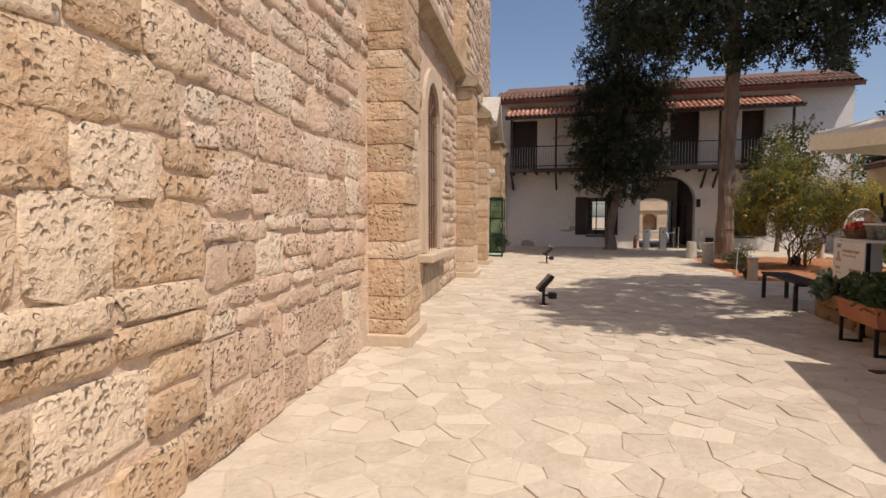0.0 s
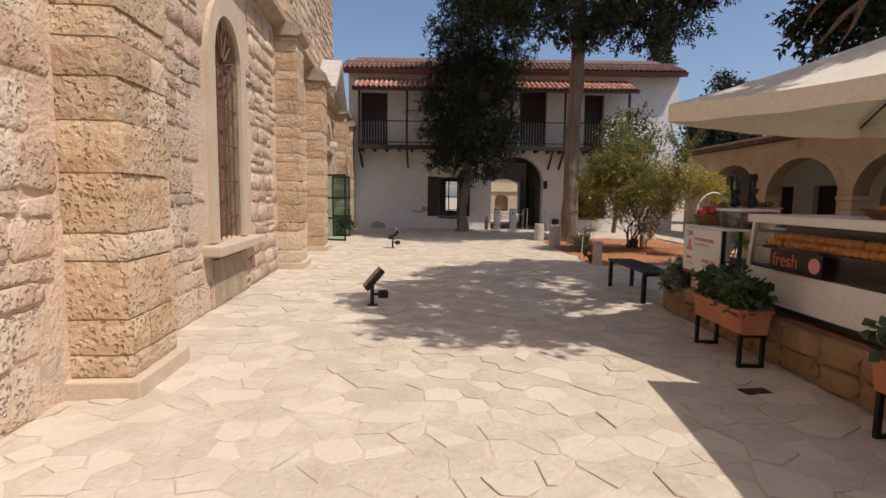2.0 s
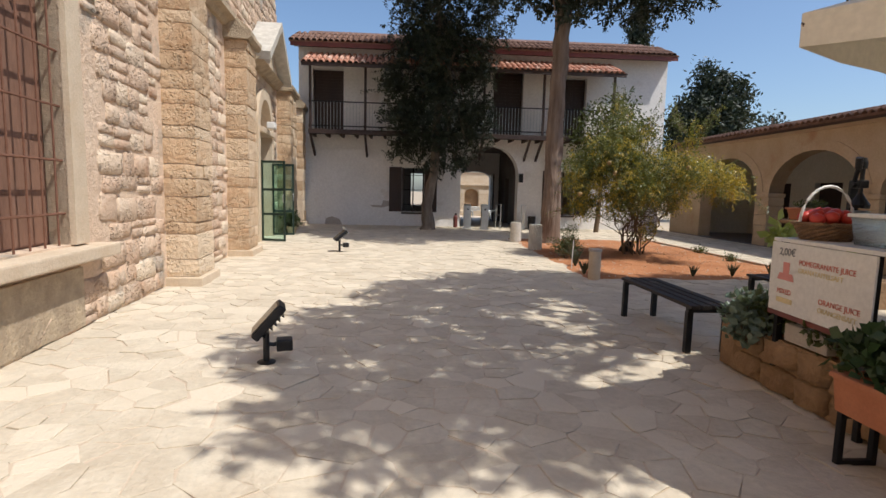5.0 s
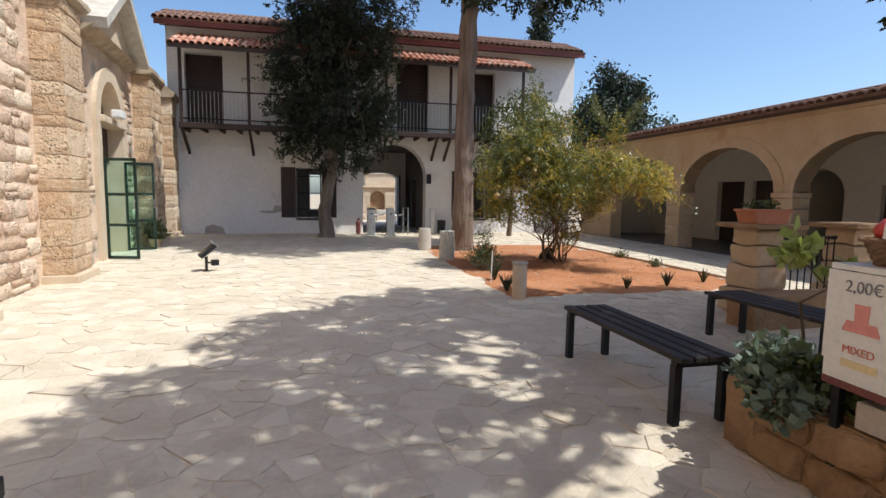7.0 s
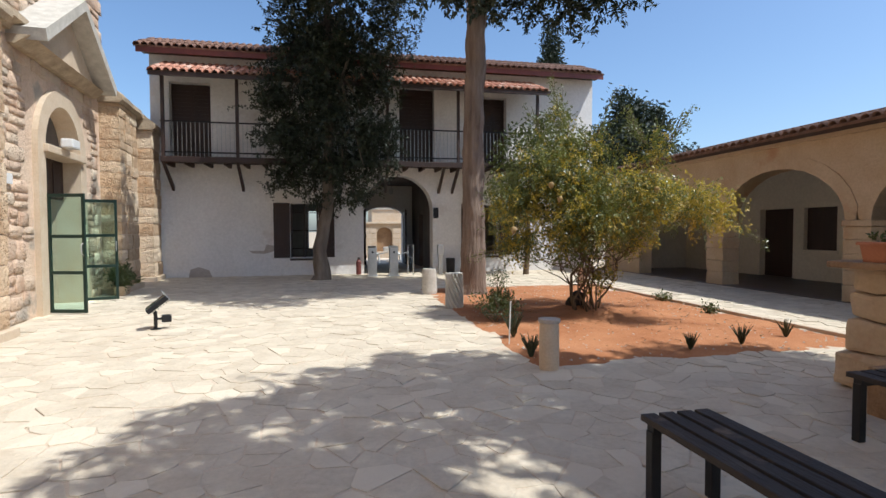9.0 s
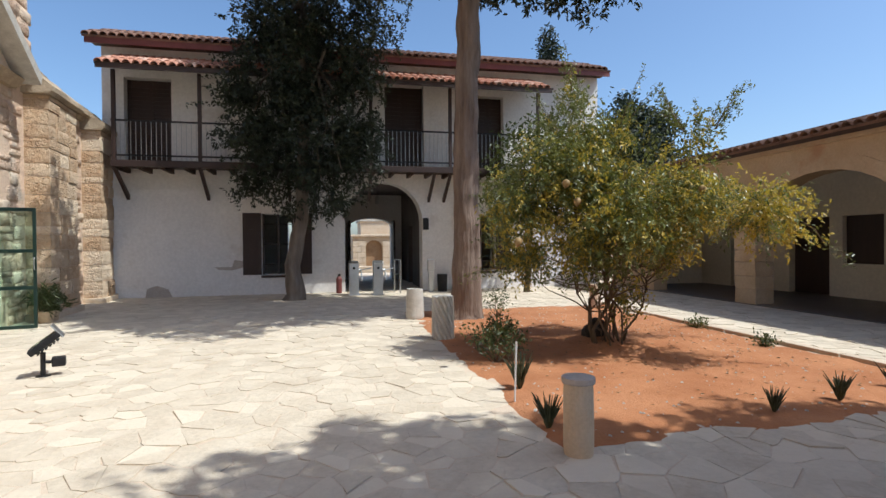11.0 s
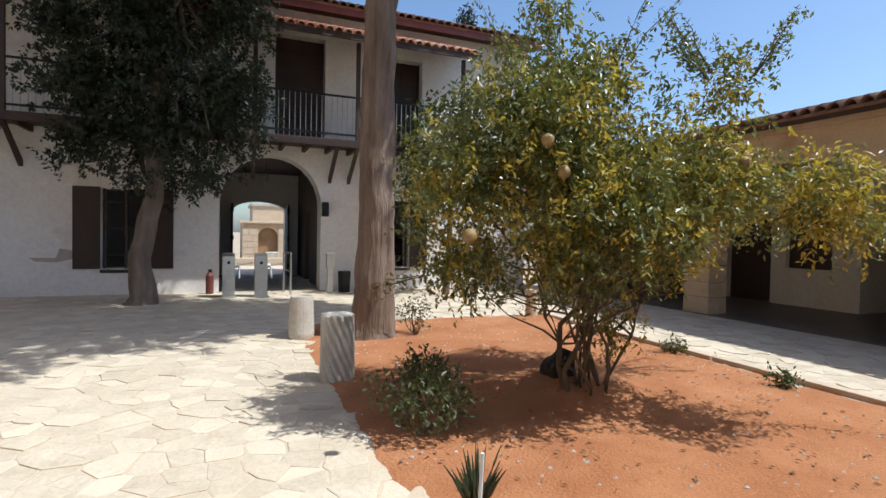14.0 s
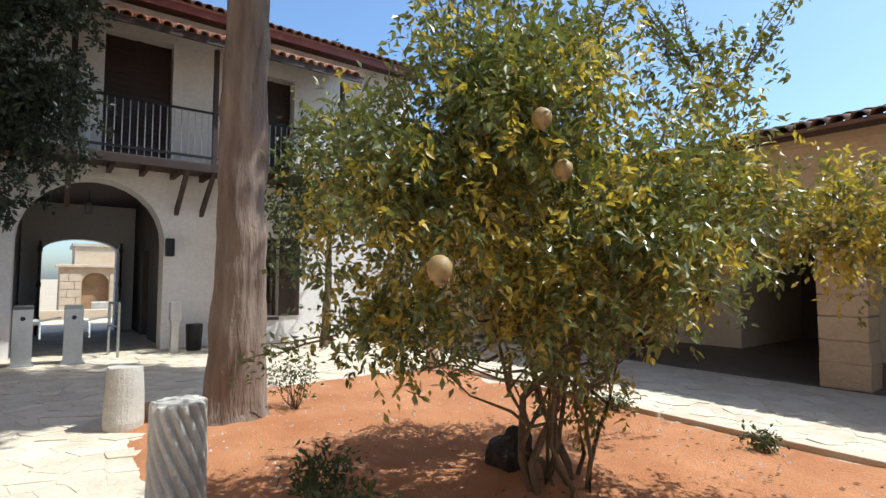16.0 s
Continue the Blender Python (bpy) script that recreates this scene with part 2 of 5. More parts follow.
def tube(bm, pts, radii, sides=8):
    """A tapered tube along points."""
    rings = []
    for i, p in enumerate(pts):
        p = Vector(p)
        d = (Vector(pts[min(i + 1, len(pts) - 1)]) - Vector(pts[max(i - 1, 0)])).normalized()
        a = d.orthogonal().normalized() if abs(d.z) < 0.9 else (d.cross(Vector((0, 1, 0)))).normalized()
        c = d.cross(a)
        r = radii[i] if isinstance(radii, (list, tuple)) else radii
        rings.append([bm.verts.new(p + r * (math.cos(t) * a + math.sin(t) * c)) for t in (2 * math.pi * k / sides for k in range(sides))])
    made = []
    for u, w in zip(rings, rings[1:]):
        made += [bm.faces.new((u[k], u[(k + 1) % sides], w[(k + 1) % sides], w[k])) for k in range(sides)]
    made += [bm.faces.new(rings[0][::-1]), bm.faces.new(rings[-1])]
    bmesh.ops.recalc_face_normals(bm, faces=made)
    return bm


def lathe(bm, profile, sides=20, at=(0, 0, 0)):
    """A turned body from (radius, z) pairs."""
    return tube_rings(bm, [[(at[0] + r * math.cos(2 * math.pi * k / sides), at[1] + r * math.sin(2 * math.pi * k / sides), at[2] + z) for k in range(sides)] for r, z in profile])


def tube_rings(bm, rings):
    rows = [[bm.verts.new(p) for p in ring] for ring in rings]
    made, k = [], len(rows[0])
    for u, w in zip(rows, rows[1:]):
        made += [bm.faces.new((u[i], u[(i + 1) % k], w[(i + 1) % k], w[i])) for i in range(k)]
    made += [bm.faces.new(rows[0][::-1]), bm.faces.new(rows[-1])]
    bmesh.ops.recalc_face_normals(bm, faces=made)
    return bm


def part(name, bm, material, parent=None, label="", at=None, smooth=False):
    """Links a bmesh as one mesh object under a thing or a part."""
    me = bpy.data.meshes.new(name)
    if isinstance(bm, bmesh.types.BMesh):
        bm.to_mesh(me)
        bm.free()
    else:
        me.from_pydata(bm[0], [], bm[1])
    me.materials.append(material)
    if smooth:
        me.polygons.foreach_set("use_smooth", [True] * len(me.polygons))
    ob = new(name, me)
    if at is not None:
        ob.matrix_basis = at
    if parent is not None:
        ob.parent = parent
    if label:
        ob["label"] = label
    return ob


def thing(name, at, label, category, group="", kind=""):
    ob = new(name)
    ob.empty_display_size = 0.1
    ob.matrix_basis = at
    return tagged(ob, label, category, group, kind)


def B():
    return bmesh.new()


def arch_wall(bm, axis, a, b, along0, along1, z0, z1, openings):
    """A wall across the axis from a to b, with openings (from, to, sill, spring, rise): round-headed where rise > 0."""
    here = along0
    for lo, hi, sill, spring, rise in sorted(openings):
        if lo > here:
            prism(bm, [(here, z0), (lo, z0), (lo, z1), (here, z1)], axis, a, b)
        if sill > z0:
            prism(bm, [(lo, z0), (hi, z0), (hi, sill), (lo, sill)], axis, a, b)
        k = 14 if rise else 1
        mid, half = (lo + hi) / 2, (hi - lo) / 2
        curve = [(mid - half * math.cos(math.pi * i / k), spring + rise * math.sin(math.pi * i / k)) for i in range(k + 1)]
        for p, q in zip(curve, curve[1:]):
            prism(bm, [p, q, (q[0], z1), (p[0], z1)], axis, a, b)
        here = hi
    if here < along1:
        prism(bm, [(here, z0), (along1, z0), (along1, z1), (here, z1)], axis, a, b)
    bmesh.ops.remove_doubles(bm, verts=bm.verts[:], dist=0.0005)
    return bm


def arch_ring(bm, axis, a, b, mid, half, spring, rise, width, sill=None, k=14):
    """A band of stone round an arched opening."""
    def c(w):
        return [(mid - (half + w) * math.cos(math.pi * i / k), spring + (rise + w) * math.sin(math.pi * i / k)) for i in range(k + 1)]
    i0, o0 = c(0), c(width)
    for j in range(k):
        prism(bm, [i0[j], i0[j + 1], o0[j + 1], o0[j]], axis, a, b)
    if sill is not None:
        for s in (-1, 1):
            x0, x1 = sorted((mid + s * half, mid + s * (half + width)))
            prism(bm, [(x0, sill), (x1, sill), (x1, spring), (x0, spring)], axis, a, b)
    bmesh.ops.remove_doubles(bm, verts=bm.verts[:], dist=0.0005)
    return bm


def leaf_mesh(centres, count, spread, size, seed, droop=0.2, slim=0.42):
    """Many small folded leaves scattered round the given twig ends."""
    rng = np.random.default_rng(seed)
    c = np.repeat(np.asarray(centres, float), count, axis=0)
    k = len(c)
    c = c + rng.normal(0, 1, (k, 3)) * np.asarray(spread)
    d = rng.normal(0, 1, (k, 3))
    d[:, 2] -= droop
    d /= np.linalg.norm(d, axis=1)[:, None]
    s = np.cross(d, rng.normal(0, 1, (k, 3)))
    s /= np.linalg.norm(s, axis=1)[:, None] + 1e-9
    n = np.cross(d, s)
    z = size * rng.uniform(0.6, 1.25, (k, 1))
    v = np.stack([c, c + d * z * 0.5 + s * z * slim * 0.5 + n * z * 0.08, c + d * z, c + d * z * 0.5 - s * z * slim * 0.5 + n * z * 0.08], 1).reshape(-1, 3)
    f = np.arange(4 * k).reshape(-1, 4)
    return v.tolist(), f.tolist()


def twig_leaves(ends, centre, per, length, size, seed, slim=0.42, droop=0.2, fan=0.75):
    """Leaves set in turn along short twigs that point away from the crown's middle."""
    rng = np.random.default_rng(seed)
    e = np.asarray(ends, float)
    d = e - np.asarray(centre, float)
    d /= np.linalg.norm(d, axis=1)[:, None] + 1e-9
    d = d * 0.9 + rng.normal(0, 0.55, d.shape)
    d[:, 2] -= droop
    d /= np.linalg.norm(d, axis=1)[:, None]
    e, d = np.repeat(e, per, axis=0), np.repeat(d, per, axis=0)
    k = len(e)
    f = np.tile(np.linspace(0, 1, per), k // per)[:, None] + rng.uniform(-0.06, 0.06, (k, 1))
    p = e - d * length * (1 - f) + rng.normal(0, 0.012, (k, 3))
    out = rng.normal(0, 1, (k, 3))
    out -= d * (out * d).sum(1)[:, None]
    out /= np.linalg.norm(out, axis=1)[:, None] + 1e-9
    a = d * (1 - fan * (1 - f * 0.5)) + out * fan
    a[:, 2] -= droop * 0.5
    a /= np.linalg.norm(a, axis=1)[:, None]
    up = np.array((0.0, 0.0, 1.0)) + rng.normal(0, 0.55, (k, 3))
    w = np.cross(a, up)
    w /= np.linalg.norm(w, axis=1)[:, None] + 1e-9
    n = np.cross(w, a)
    z = size * rng.uniform(0.55, 1.2, (k, 1))
    v = np.stack([p, p + a * z * 0.45 + w * z * slim * 0.5 + n * z * 0.07, p + a * z - n * z * 0.06, p + a * z * 0.45 - w * z * slim * 0.5 + n * z * 0.07], 1).reshape(-1, 3)
    return v.tolist(), np.arange(4 * k).reshape(-1, 4).tolist()


# ---- church on the walk's near side ----
CH = pose(-1.90, 5.54, 0, 0, 0, 4.9)      # x: out of the wall, y: along it
rs = random.Random(7)
WALL_U = -0.43
church = thing("church", CH, "old church of warm rubble limestone with dressed buttresses", "church")
part("wall", arch_wall(B(), "x", -1.15, WALL_U, -9, 20.36, -0.1, 4.62, [(3.12, 4.22, 0.85, 3.2, 0.62), (13.1, 14.75, -0.1, 2.95, 0.85)]), M_MORTAR, church)
part("upper_wall", box(B(), -1.3, -0.52, -9, 16.7, 4.62, 12.0), M_MORTAR, church)
part("rear_wall", box(B(), -9, -1.3, 16.2, 16.7, 0, 12.0), M_RUBBLE, church)
part("low_roof", prism(B(), [(16.7, 4.6), (20.36, 4.6), (20.36, 4.75), (16.7, 5.2)], "x", -1.3, -0.45), M_DARKST, church)


def stone_mesh(name, seed, material, rough=0.11):
    """One rough block: unit wide (y), unit high (z), its face at x = 1."""
    r = random.Random(seed)
    g = 5
    bm = B()
    grid = []
    for i in range(g):
        row = []
        for j in range(g):
            y, z = i / (g - 1) - 0.5, j / (g - 1) - 0.5
            edge = max(abs(y), abs(z)) > 0.49
            x = 0.3 + r.uniform(-0.3, 0.3) if edge else 1 + r.uniform(-3, 3) * rough
            y, z = math.copysign((2 * abs(y)) ** 0.32 / 2, y), math.copysign((2 * abs(z)) ** 0.32 / 2, z)
            k = 1.0 - (0.12 if abs(y) > 0.49 and abs(z) > 0.49 else 0)
            row.append(bm.verts.new((x, y * k + r.uniform(-1, 1) * (0.05 if edge else 0.07), z * k + r.uniform(-1, 1) * (0.05 if edge else 0.07))))
        grid.append(row)
    for i in range(g - 1):
        for j in range(g - 1):
            bm.faces.new((grid[i][j], grid[i + 1][j], grid[i + 1][j + 1], grid[i][j + 1]))
    rim = [grid[i][0] for i in range(g)] + [grid[g - 1][j] for j in range(1, g)] + [grid[i][g - 1] for i in range(g - 2, -1, -1)] + [grid[0][j] for j in range(g - 2, 0, -1)]
    back = [bm.verts.new((-0.4, v.co.y, v.co.z)) for v in rim]
    for i in range(len(rim)):
        j = (i + 1) % len(rim)
        bm.faces.new((rim[j], rim[i], back[i], back[j]))
    bmesh.ops.recalc_face_normals(bm, faces=bm.faces[:])
    me = bpy.data.meshes.new(name)
    bm.to_mesh(me)
    bm.free()
    me.materials.append(material)
    me.polygons.foreach_set("use_smooth", [True] * len(me.polygons))
    return me


RUBBLE = [stone_mesh("stone", 20 + i, M_RUBBLE) for i in range(12)]
ASHLAR = [stone_mesh("ashlar_block", 60 + i, M_ASHLAR, 0.07) for i in range(8)]
BUFFSTONE = [stone_mesh("stone", 90 + i, M_BUFF2, 0.1) for i in range(6)]


def courses(v0, v1, z0, z1, hs, ls, skip):
    """Rough courses of stones: middle, size, over a stretch of wall."""
    out, z = [], z0
    while z < z1 - 0.05:
        h = min(rs.uniform(*hs), z1 - z)
        v = v0 - rs.uniform(0, ls[0])
        while v < v1:
            w = rs.uniform(*ls)
            if rs.random() < 0.25 and h > 0.22:
                hh = h * rs.uniform(0.4, 0.6)
                pieces = [(v + w / 2, z + hh / 2, w, hh), (v + w / 2, z + (h + hh) / 2, w, h - hh)]
            else:
                pieces = [(v + w / 2, z + h / 2 + rs.uniform(-0.035, 0.035), w, h * rs.uniform(0.85, 1.12))]
            for p in pieces:
                if v0 - 0.1 < p[0] < v1 + 0.1 and not skip(*p):
                    out.append(p)
            v += w
        z += h
    return out


def holes(v, z, w, h):
    lo, hi = v - w / 2, v + w / 2
    if hi > 2.82 and lo < 4.52 and z + h / 2 > 0.62 and z - h / 2 < 4.2:
        return True
    if hi > 12.75 and lo < 15.1 and z - h / 2 < 4.1:
        return True
    return any(hi > a + 0.06 and lo < b - 0.06 for a, b in ((0, 0.78), (6.62, 7.4), (10.0, 10.9), (16.2, 17.7), (19.3, 20.3)))


def as_objects(stones, pool, x, parent, proud, gap):
    for v, z, w, h in stones:
        ob = new(pool[0].name.split(".")[0], rs.choice(pool))
        ob.parent = parent
        f = rs.choice((-1, 1))
        ob.matrix_basis = Matrix.LocRotScale((x, v, z), Euler((rs.uniform(-0.09, 0.09), 0, 0)) if w < 0.42 else Euler((rs.uniform(-0.03, 0.03), 0, 0)), (proud * rs.uniform(0.7, 1.3), f * (w - gap), h - gap))


def as_one(name, stones, pool, x, parent, proud, gap, material, axis="x"):
    verts, faces = [], []
    raw = [(np.array([c.co[:] for c in me.vertices]), [list(p.vertices) for p in me.polygons]) for me in pool]
    for v, z, w, h in stones:
        co, fa = rs.choice(raw)
        co = co * np.array((proud * rs.uniform(0.7, 1.3), w - gap, h - gap)) + np.array((x, v, z))
        faces += [[i + len(verts) for i in f] for f in fa]
        verts += co.tolist()
    ob = part(name, (verts, faces), material, parent, smooth=True)
    return tagged(ob, kind="stuff")


def no_hole(v, z, w, h):
    return False


big_blocks = courses(-5.2, -2.9, 0.0, 4.0, (0.30, 0.44), (0.42, 0.72), no_hole)
near_rubble = courses(-2.9, 3.0, 0.0, 3.2, (0.13, 0.38), (0.18, 0.66), holes)
far_rubble = courses(-2.9, 3.0, 3.2, 4.55, (0.16, 0.34), (0.24, 0.58), holes) + courses(3.0, 20.3, 0.0, 4.55, (0.17, 0.34), (0.24, 0.6), holes)
as_objects(big_blocks, ASHLAR, WALL_U, church, 0.036, 0.016)
near_rubble = near_rubble[:290]
as_objects(near_rubble, RUBBLE, WALL_U, church, 0.023, 0.019)
as_one("rubble_facing", far_rubble, RUBBLE, WALL_U, church, 0.023, 0.019, M_RUBBLE)
as_one("ashlar_facing", courses(-9, -5.2, 0.0, 4.5, (0.30, 0.44), (0.42, 0.72), no_hole), ASHLAR, WALL_U, church, 0.036, 0.016, M_ASHLAR)
as_one("upper_facing", courses(-6, 16.6, 4.85, 11.8, (0.2, 0.36), (0.28, 0.7), no_hole), RUBBLE, -0.52, church, 0.022, 0.008, M_RUBBLE)

for v0, v1, top in ((0.0, 0.78, 4.45), (6.62, 7.4, 4.45), (10.0, 10.9, 4.35), (16.2, 17.7, 4.45), (19.3, 20.3, 4.4)):
    but = part("buttress", box(B(), -0.5, -0.035, v0 + 0.03, v1 - 0.03, 0.1, top), M_MORTAR, church)
    part("plinth", box(B(), -0.48, 0.075, v0 - 0.07, v1 + 0.07, -0.05, 0.13, 0.015), M_SMOOTH, but)
    z = 0.13
    while z < top - 0.06:
        h = min(rs.choice((0.17, 0.2, 0.26, 0.3, 0.36, 0.42)), top - z)
        cuts = [v0, v1] if rs.random() < 0.65 else [v0, v0 + (v1 - v0) * rs.uniform(0.35, 0.65), v1]
        if v1 - v0 > 1.2:
            cuts = [v0, v0 + 0.5 * rs.uniform(0.8, 1.2), v0 + rs.uniform(0.85, 1.1), v1]
        for a, b in zip(cuts, cuts[1:]):
            bm = B()
            o = rs.uniform(-0.018, 0.014)
            box(bm, -0.47, o, a + 0.006, b - 0.006, z + 0.007, z + h - 0.007)
            bmesh.ops.subdivide_edges(bm, edges=bm.edges[:], cuts=3, use_grid_fill=True)
            for vert in bm.verts:
                c = vert.co
                c += noise.noise_vector(c * 9 + Vector((v0, z, 0))) * 0.010
                near = min(c.z - z, z + h - c.z)
                if near < 0.03 and c.x > -0.05:
                    c.x -= 0.009
                if near < 0.03 and (c.y - v0 < 0.03 or v1 - c.y < 0.03):
                    c.y += 0.006 if c.y - v0 < 0.03 else -0.006
            part("stone", bm, M_ASHLAR, but)
        z += h
    bm = B()
    prism(bm, [(-0.5, top), (0.04, top), (0.10, top + 0.07), (0.10, top + 0.17), (-0.42, top + 0.62), (-0.5, top + 0.62)], "y", v0 - 0.09, v1 + 0.09)
    bmesh.ops.subdivide_edges(bm, edges=bm.edges[:], cuts=2, use_grid_fill=True)
    for vert in bm.verts:
        vert.co += noise.noise_vector(vert.co * 4) * 0.03
    part("capstone", bm, M_DARKST, but)
    if v0 < 9:
        part("upper_pier", box(B(), -0.55, -0.2, v0 + 0.1, v1 - 0.1, top + 0.5, 12.0), M_ASHLAR, but)
        as_one("pier_facing", [((v0 + v1) / 2, top + 0.65 + 0.3 * i, 0.56, 0.3) for i in range(1, 22)], ASHLAR, -0.2, but, 0.04, 0.02, M_ASHLAR)

# cornice between the buttresses
for a, b in ((-9, 0.0), (0.78, 6.62), (7.4, 10.0), (10.9, 12.2), (15.3, 16.2), (17.7, 19.3)):
    bm = prism(B(), [(-0.5, 4.58), (-0.36, 4.58), (-0.30, 4.66), (-0.18, 4.70), (-0.18, 4.80), (-0.5, 4.95)], "y", a, b)
    part("cornice", bm, M_DARKST, church)

# arched window with an iron grille
win = part("window", arch_ring(B(), "x", -0.9, -0.375, 3.67, 0.55, 3.2, 0.62, 0.24, 0.85), M_SMOOTH, church)
bm = box(B(), -0.6, -0.20, 2.62, 4.72, 0.70, 0.83, 0.02)
part("sill", bm, M_SMOOTH, win, "pale projecting stone sill")
part("apron", box(B(), -0.44, -0.395, 2.95, 4.35, 0.02, 0.62, 0.01), M_DARKST, win)
part("shutter_panel", arch_wall(B(), "x", -0.66, -0.62, 3.12, 4.22, 0.85, 3.86, []), M_OLDWOOD, win)
for i in range(5):
    part("bar", tube(B(), [(-0.47, 3.24 + 0.215 * i, 0.83), (-0.47, 3.24 + 0.215 * i, 3.2)], 0.011, 6), M_RUST, win)
for z in (1.15, 1.65, 2.15, 2.65, 3.15):
    part("cross_bar", tube(B(), [(-0.47, 3.1, z), (-0.47, 4.24, z)], 0.013, 6), M_RUST, win)
for i in range(7):
    t = math.pi * (i + 0.5) / 7
    part("fan_bar", tube(B(), [(-0.47, 3.67 - 0.1 * math.cos(t), 3.2 + 0.1 * math.sin(t)), (-0.47, 3.67 - 0.5 * math.cos(t), 3.2 + 0.55 * math.sin(t))], 0.012, 6), M_RUST, win)

# side door under a gable, with two glazed leaves standing open
door = part("doorway", arch_ring(B(), "x", -0.8, -0.34, 13.92, 0.825, 2.95, 0.85, 0.3, 0.0), M_SMOOTH, church)
part("lintel", box(B(), -0.75, -0.26, 13.0, 14.86, 2.86, 3.0, 0.02), M_SMOOTH, door, "weathered stone lintel over the glazed doorway")
part("transom_panel", box(B(), -0.72, -0.66, 13.1, 14.74, 2.1, 2.88), M_DARKWOOD, door)
# dark sheet, painted as the shade inside the doorway
part("inner_shade", box(B(), -2.6, -2.5, 12.4, 15.4, 0, 4), M_INSIDE_SHADE, door)
for v in (13.35, 13.85, 14.4):
    part("transom_pane", box(B(), -0.66, -0.645, v - 0.17, v + 0.17, 2.2, 2.8), M_BROWN, door)
# panel closing the fan, coloured with the same interior shade
part("fan_panel", arch_wall(B(), "x", -0.75, -0.7, 13.1, 14.74, 3.0, 3.82, []), M_INSIDE_SHADE, door)
bm = prism(B(), [(12.2, 4.5), (15.35, 4.5), (13.8, 5.62)], "x", -0.55, -0.22)
part("gable", bm, M_SMOOTH, church, "smooth stone gable over the side door")
for s in (-1, 1):
    e = 13.8 + s * 1.75
    bm = prism(B(), [(e, 4.46), (13.8, 5.62), (13.8, 5.82), (e + s * 0.06, 4.64)], "x", -0.55, 0.12)
    part("gable_slab", bm, M_MARBLE, church, "pale sloping stone slab of the gable")
part("gable_band", prism(B(), [(-0.5, 4.38), (-0.3, 4.38), (-0.1, 4.52), (-0.5, 4.52)], "y", 12.0, 15.6), M_DARKST, church)
part("notice_plate", box(B(), -0.39, -0.365, 11.7, 11.95, 2.2, 2.36), M_WHITEPANEL, church)


def gate_leaf(a, b):
    """A green metal leaf with glass between two points of the plan."""
    a, b = Vector(a), Vector(b)
    d = (b - a)
    g = thing("glazed_gate_leaf", CH @ pose(a.x, a.y, 0.03, 0, 0, math.degrees(math.atan2(d.y, d.x))), "open dark green metal door leaf with greenish glass panes", "door", "side door leaves")
    w = d.length
    for x in (0.0, w - 0.05):
        part("stile", box(B(), x, x + 0.05, -0.02, 0.02, 0, 2.1, 0.004), M_GREENMETAL, g)
    for z in (0.0, 0.68, 1.32, 2.04):
        part("rail", box(B(), 0.05, w - 0.05, -0.018, 0.018, z, z + 0.06, 0.004), M_GREENMETAL, g)
    for z in (0.06, 0.74, 1.38):
        p = part("pane", box(B(), 0.05, w - 0.05, -0.004, 0.004, z, z + (0.62 if z < 0.7 else 0.58 if z < 1 else 0.66)), M_GREENGLASS, g)
        p.visible_shadow = False
    part("handle", tube(B(), [(w - 0.025, -0.03, 1.02), (w - 0.025, -0.07, 1.05), (w - 0.025, -0.07, 1.2), (w - 0.025, -0.03, 1.23)], 0.01, 6), M_STEEL, g)


gate_leaf((-0.34, 13.1), (0.30, 12.85))
gate_leaf((-0.34, 14.75), (0.26, 14.85))

# ---- house across the end ----
FY = 25.83
house = thing("house", pose(0, 0, 0), "two-storey white plastered house with a timber balcony and archway", "house")
W_LOW = [(0.2, 1.09, 0.58, 2.35, 0), (2.57, 4.93, -0.1, 2.15, 1.18), (6.45, 7.3, 0.58, 2.35, 0)]
W_UP = [(-3.36, -2.16, 3.75, 6.1, 0), (3.8, 5.0, 3.75, 6.3, 0), (6.7, 7.6, 3.75, 6.1, 0)]
part("lower_wall", arch_wall(B(), "y", FY, FY + 0.55, -3.9, 10.9, -0.1, 3.6, W_LOW), M_WHITE, house)
part("upper_wall", arch_wall(B(), "y", FY, FY + 0.55, -3.9, 10.9, 3.6, 7.0, W_UP), M_WHITE, house)
part("end_wall", box(B(), 10.4, 10.9, FY + 0.55, 31.0, -0.1, 7.0), M_WHITE, house)
part("end_wall", box(B(), -3.9, -3.4, FY + 0.55, 31.0, -0.1, 7.0), M_WHITE, house)
part("rear_wall", arch_wall(B(), "y", 31.0, 31.5, -3.9, 10.9, -0.1, 3.6, [(0.55, 1.6, 0.7, 2.3, 0), (2.93, 4.58, -0.1, 2.15, 0.32)]), M_WHITE, house)
part("rear_wall", box(B(), -3.9, 10.9, 31.0, 31.5, 3.6, 7.0), M_WHITE, house)
# the passage's shade is put into the dark colour of its walls
part("passage_wall", box(B(), 2.2, 2.5, FY + 0.55, 31.0, -0.1, 3.5), M_INSIDE_SHADE, house)
part("passage_wall", arch_wall(B(), "x", 5.0, 5.3, FY + 0.55, 31.0, -0.1, 3.5, [(28.2, 29.2, -0.1, 2.1, 0)]), M_INSIDE_SHADE, house)
part("passage_ceiling", box(B(), 2.5, 5.0, FY + 0.55, 31.0, 3.4, 3.6), M_DARKWOOD, house)
part("upper_floor", box(B(), -3.4, 10.4, FY + 0.55, 31.0, 3.62, 3.74), M_DARKWOOD, house)
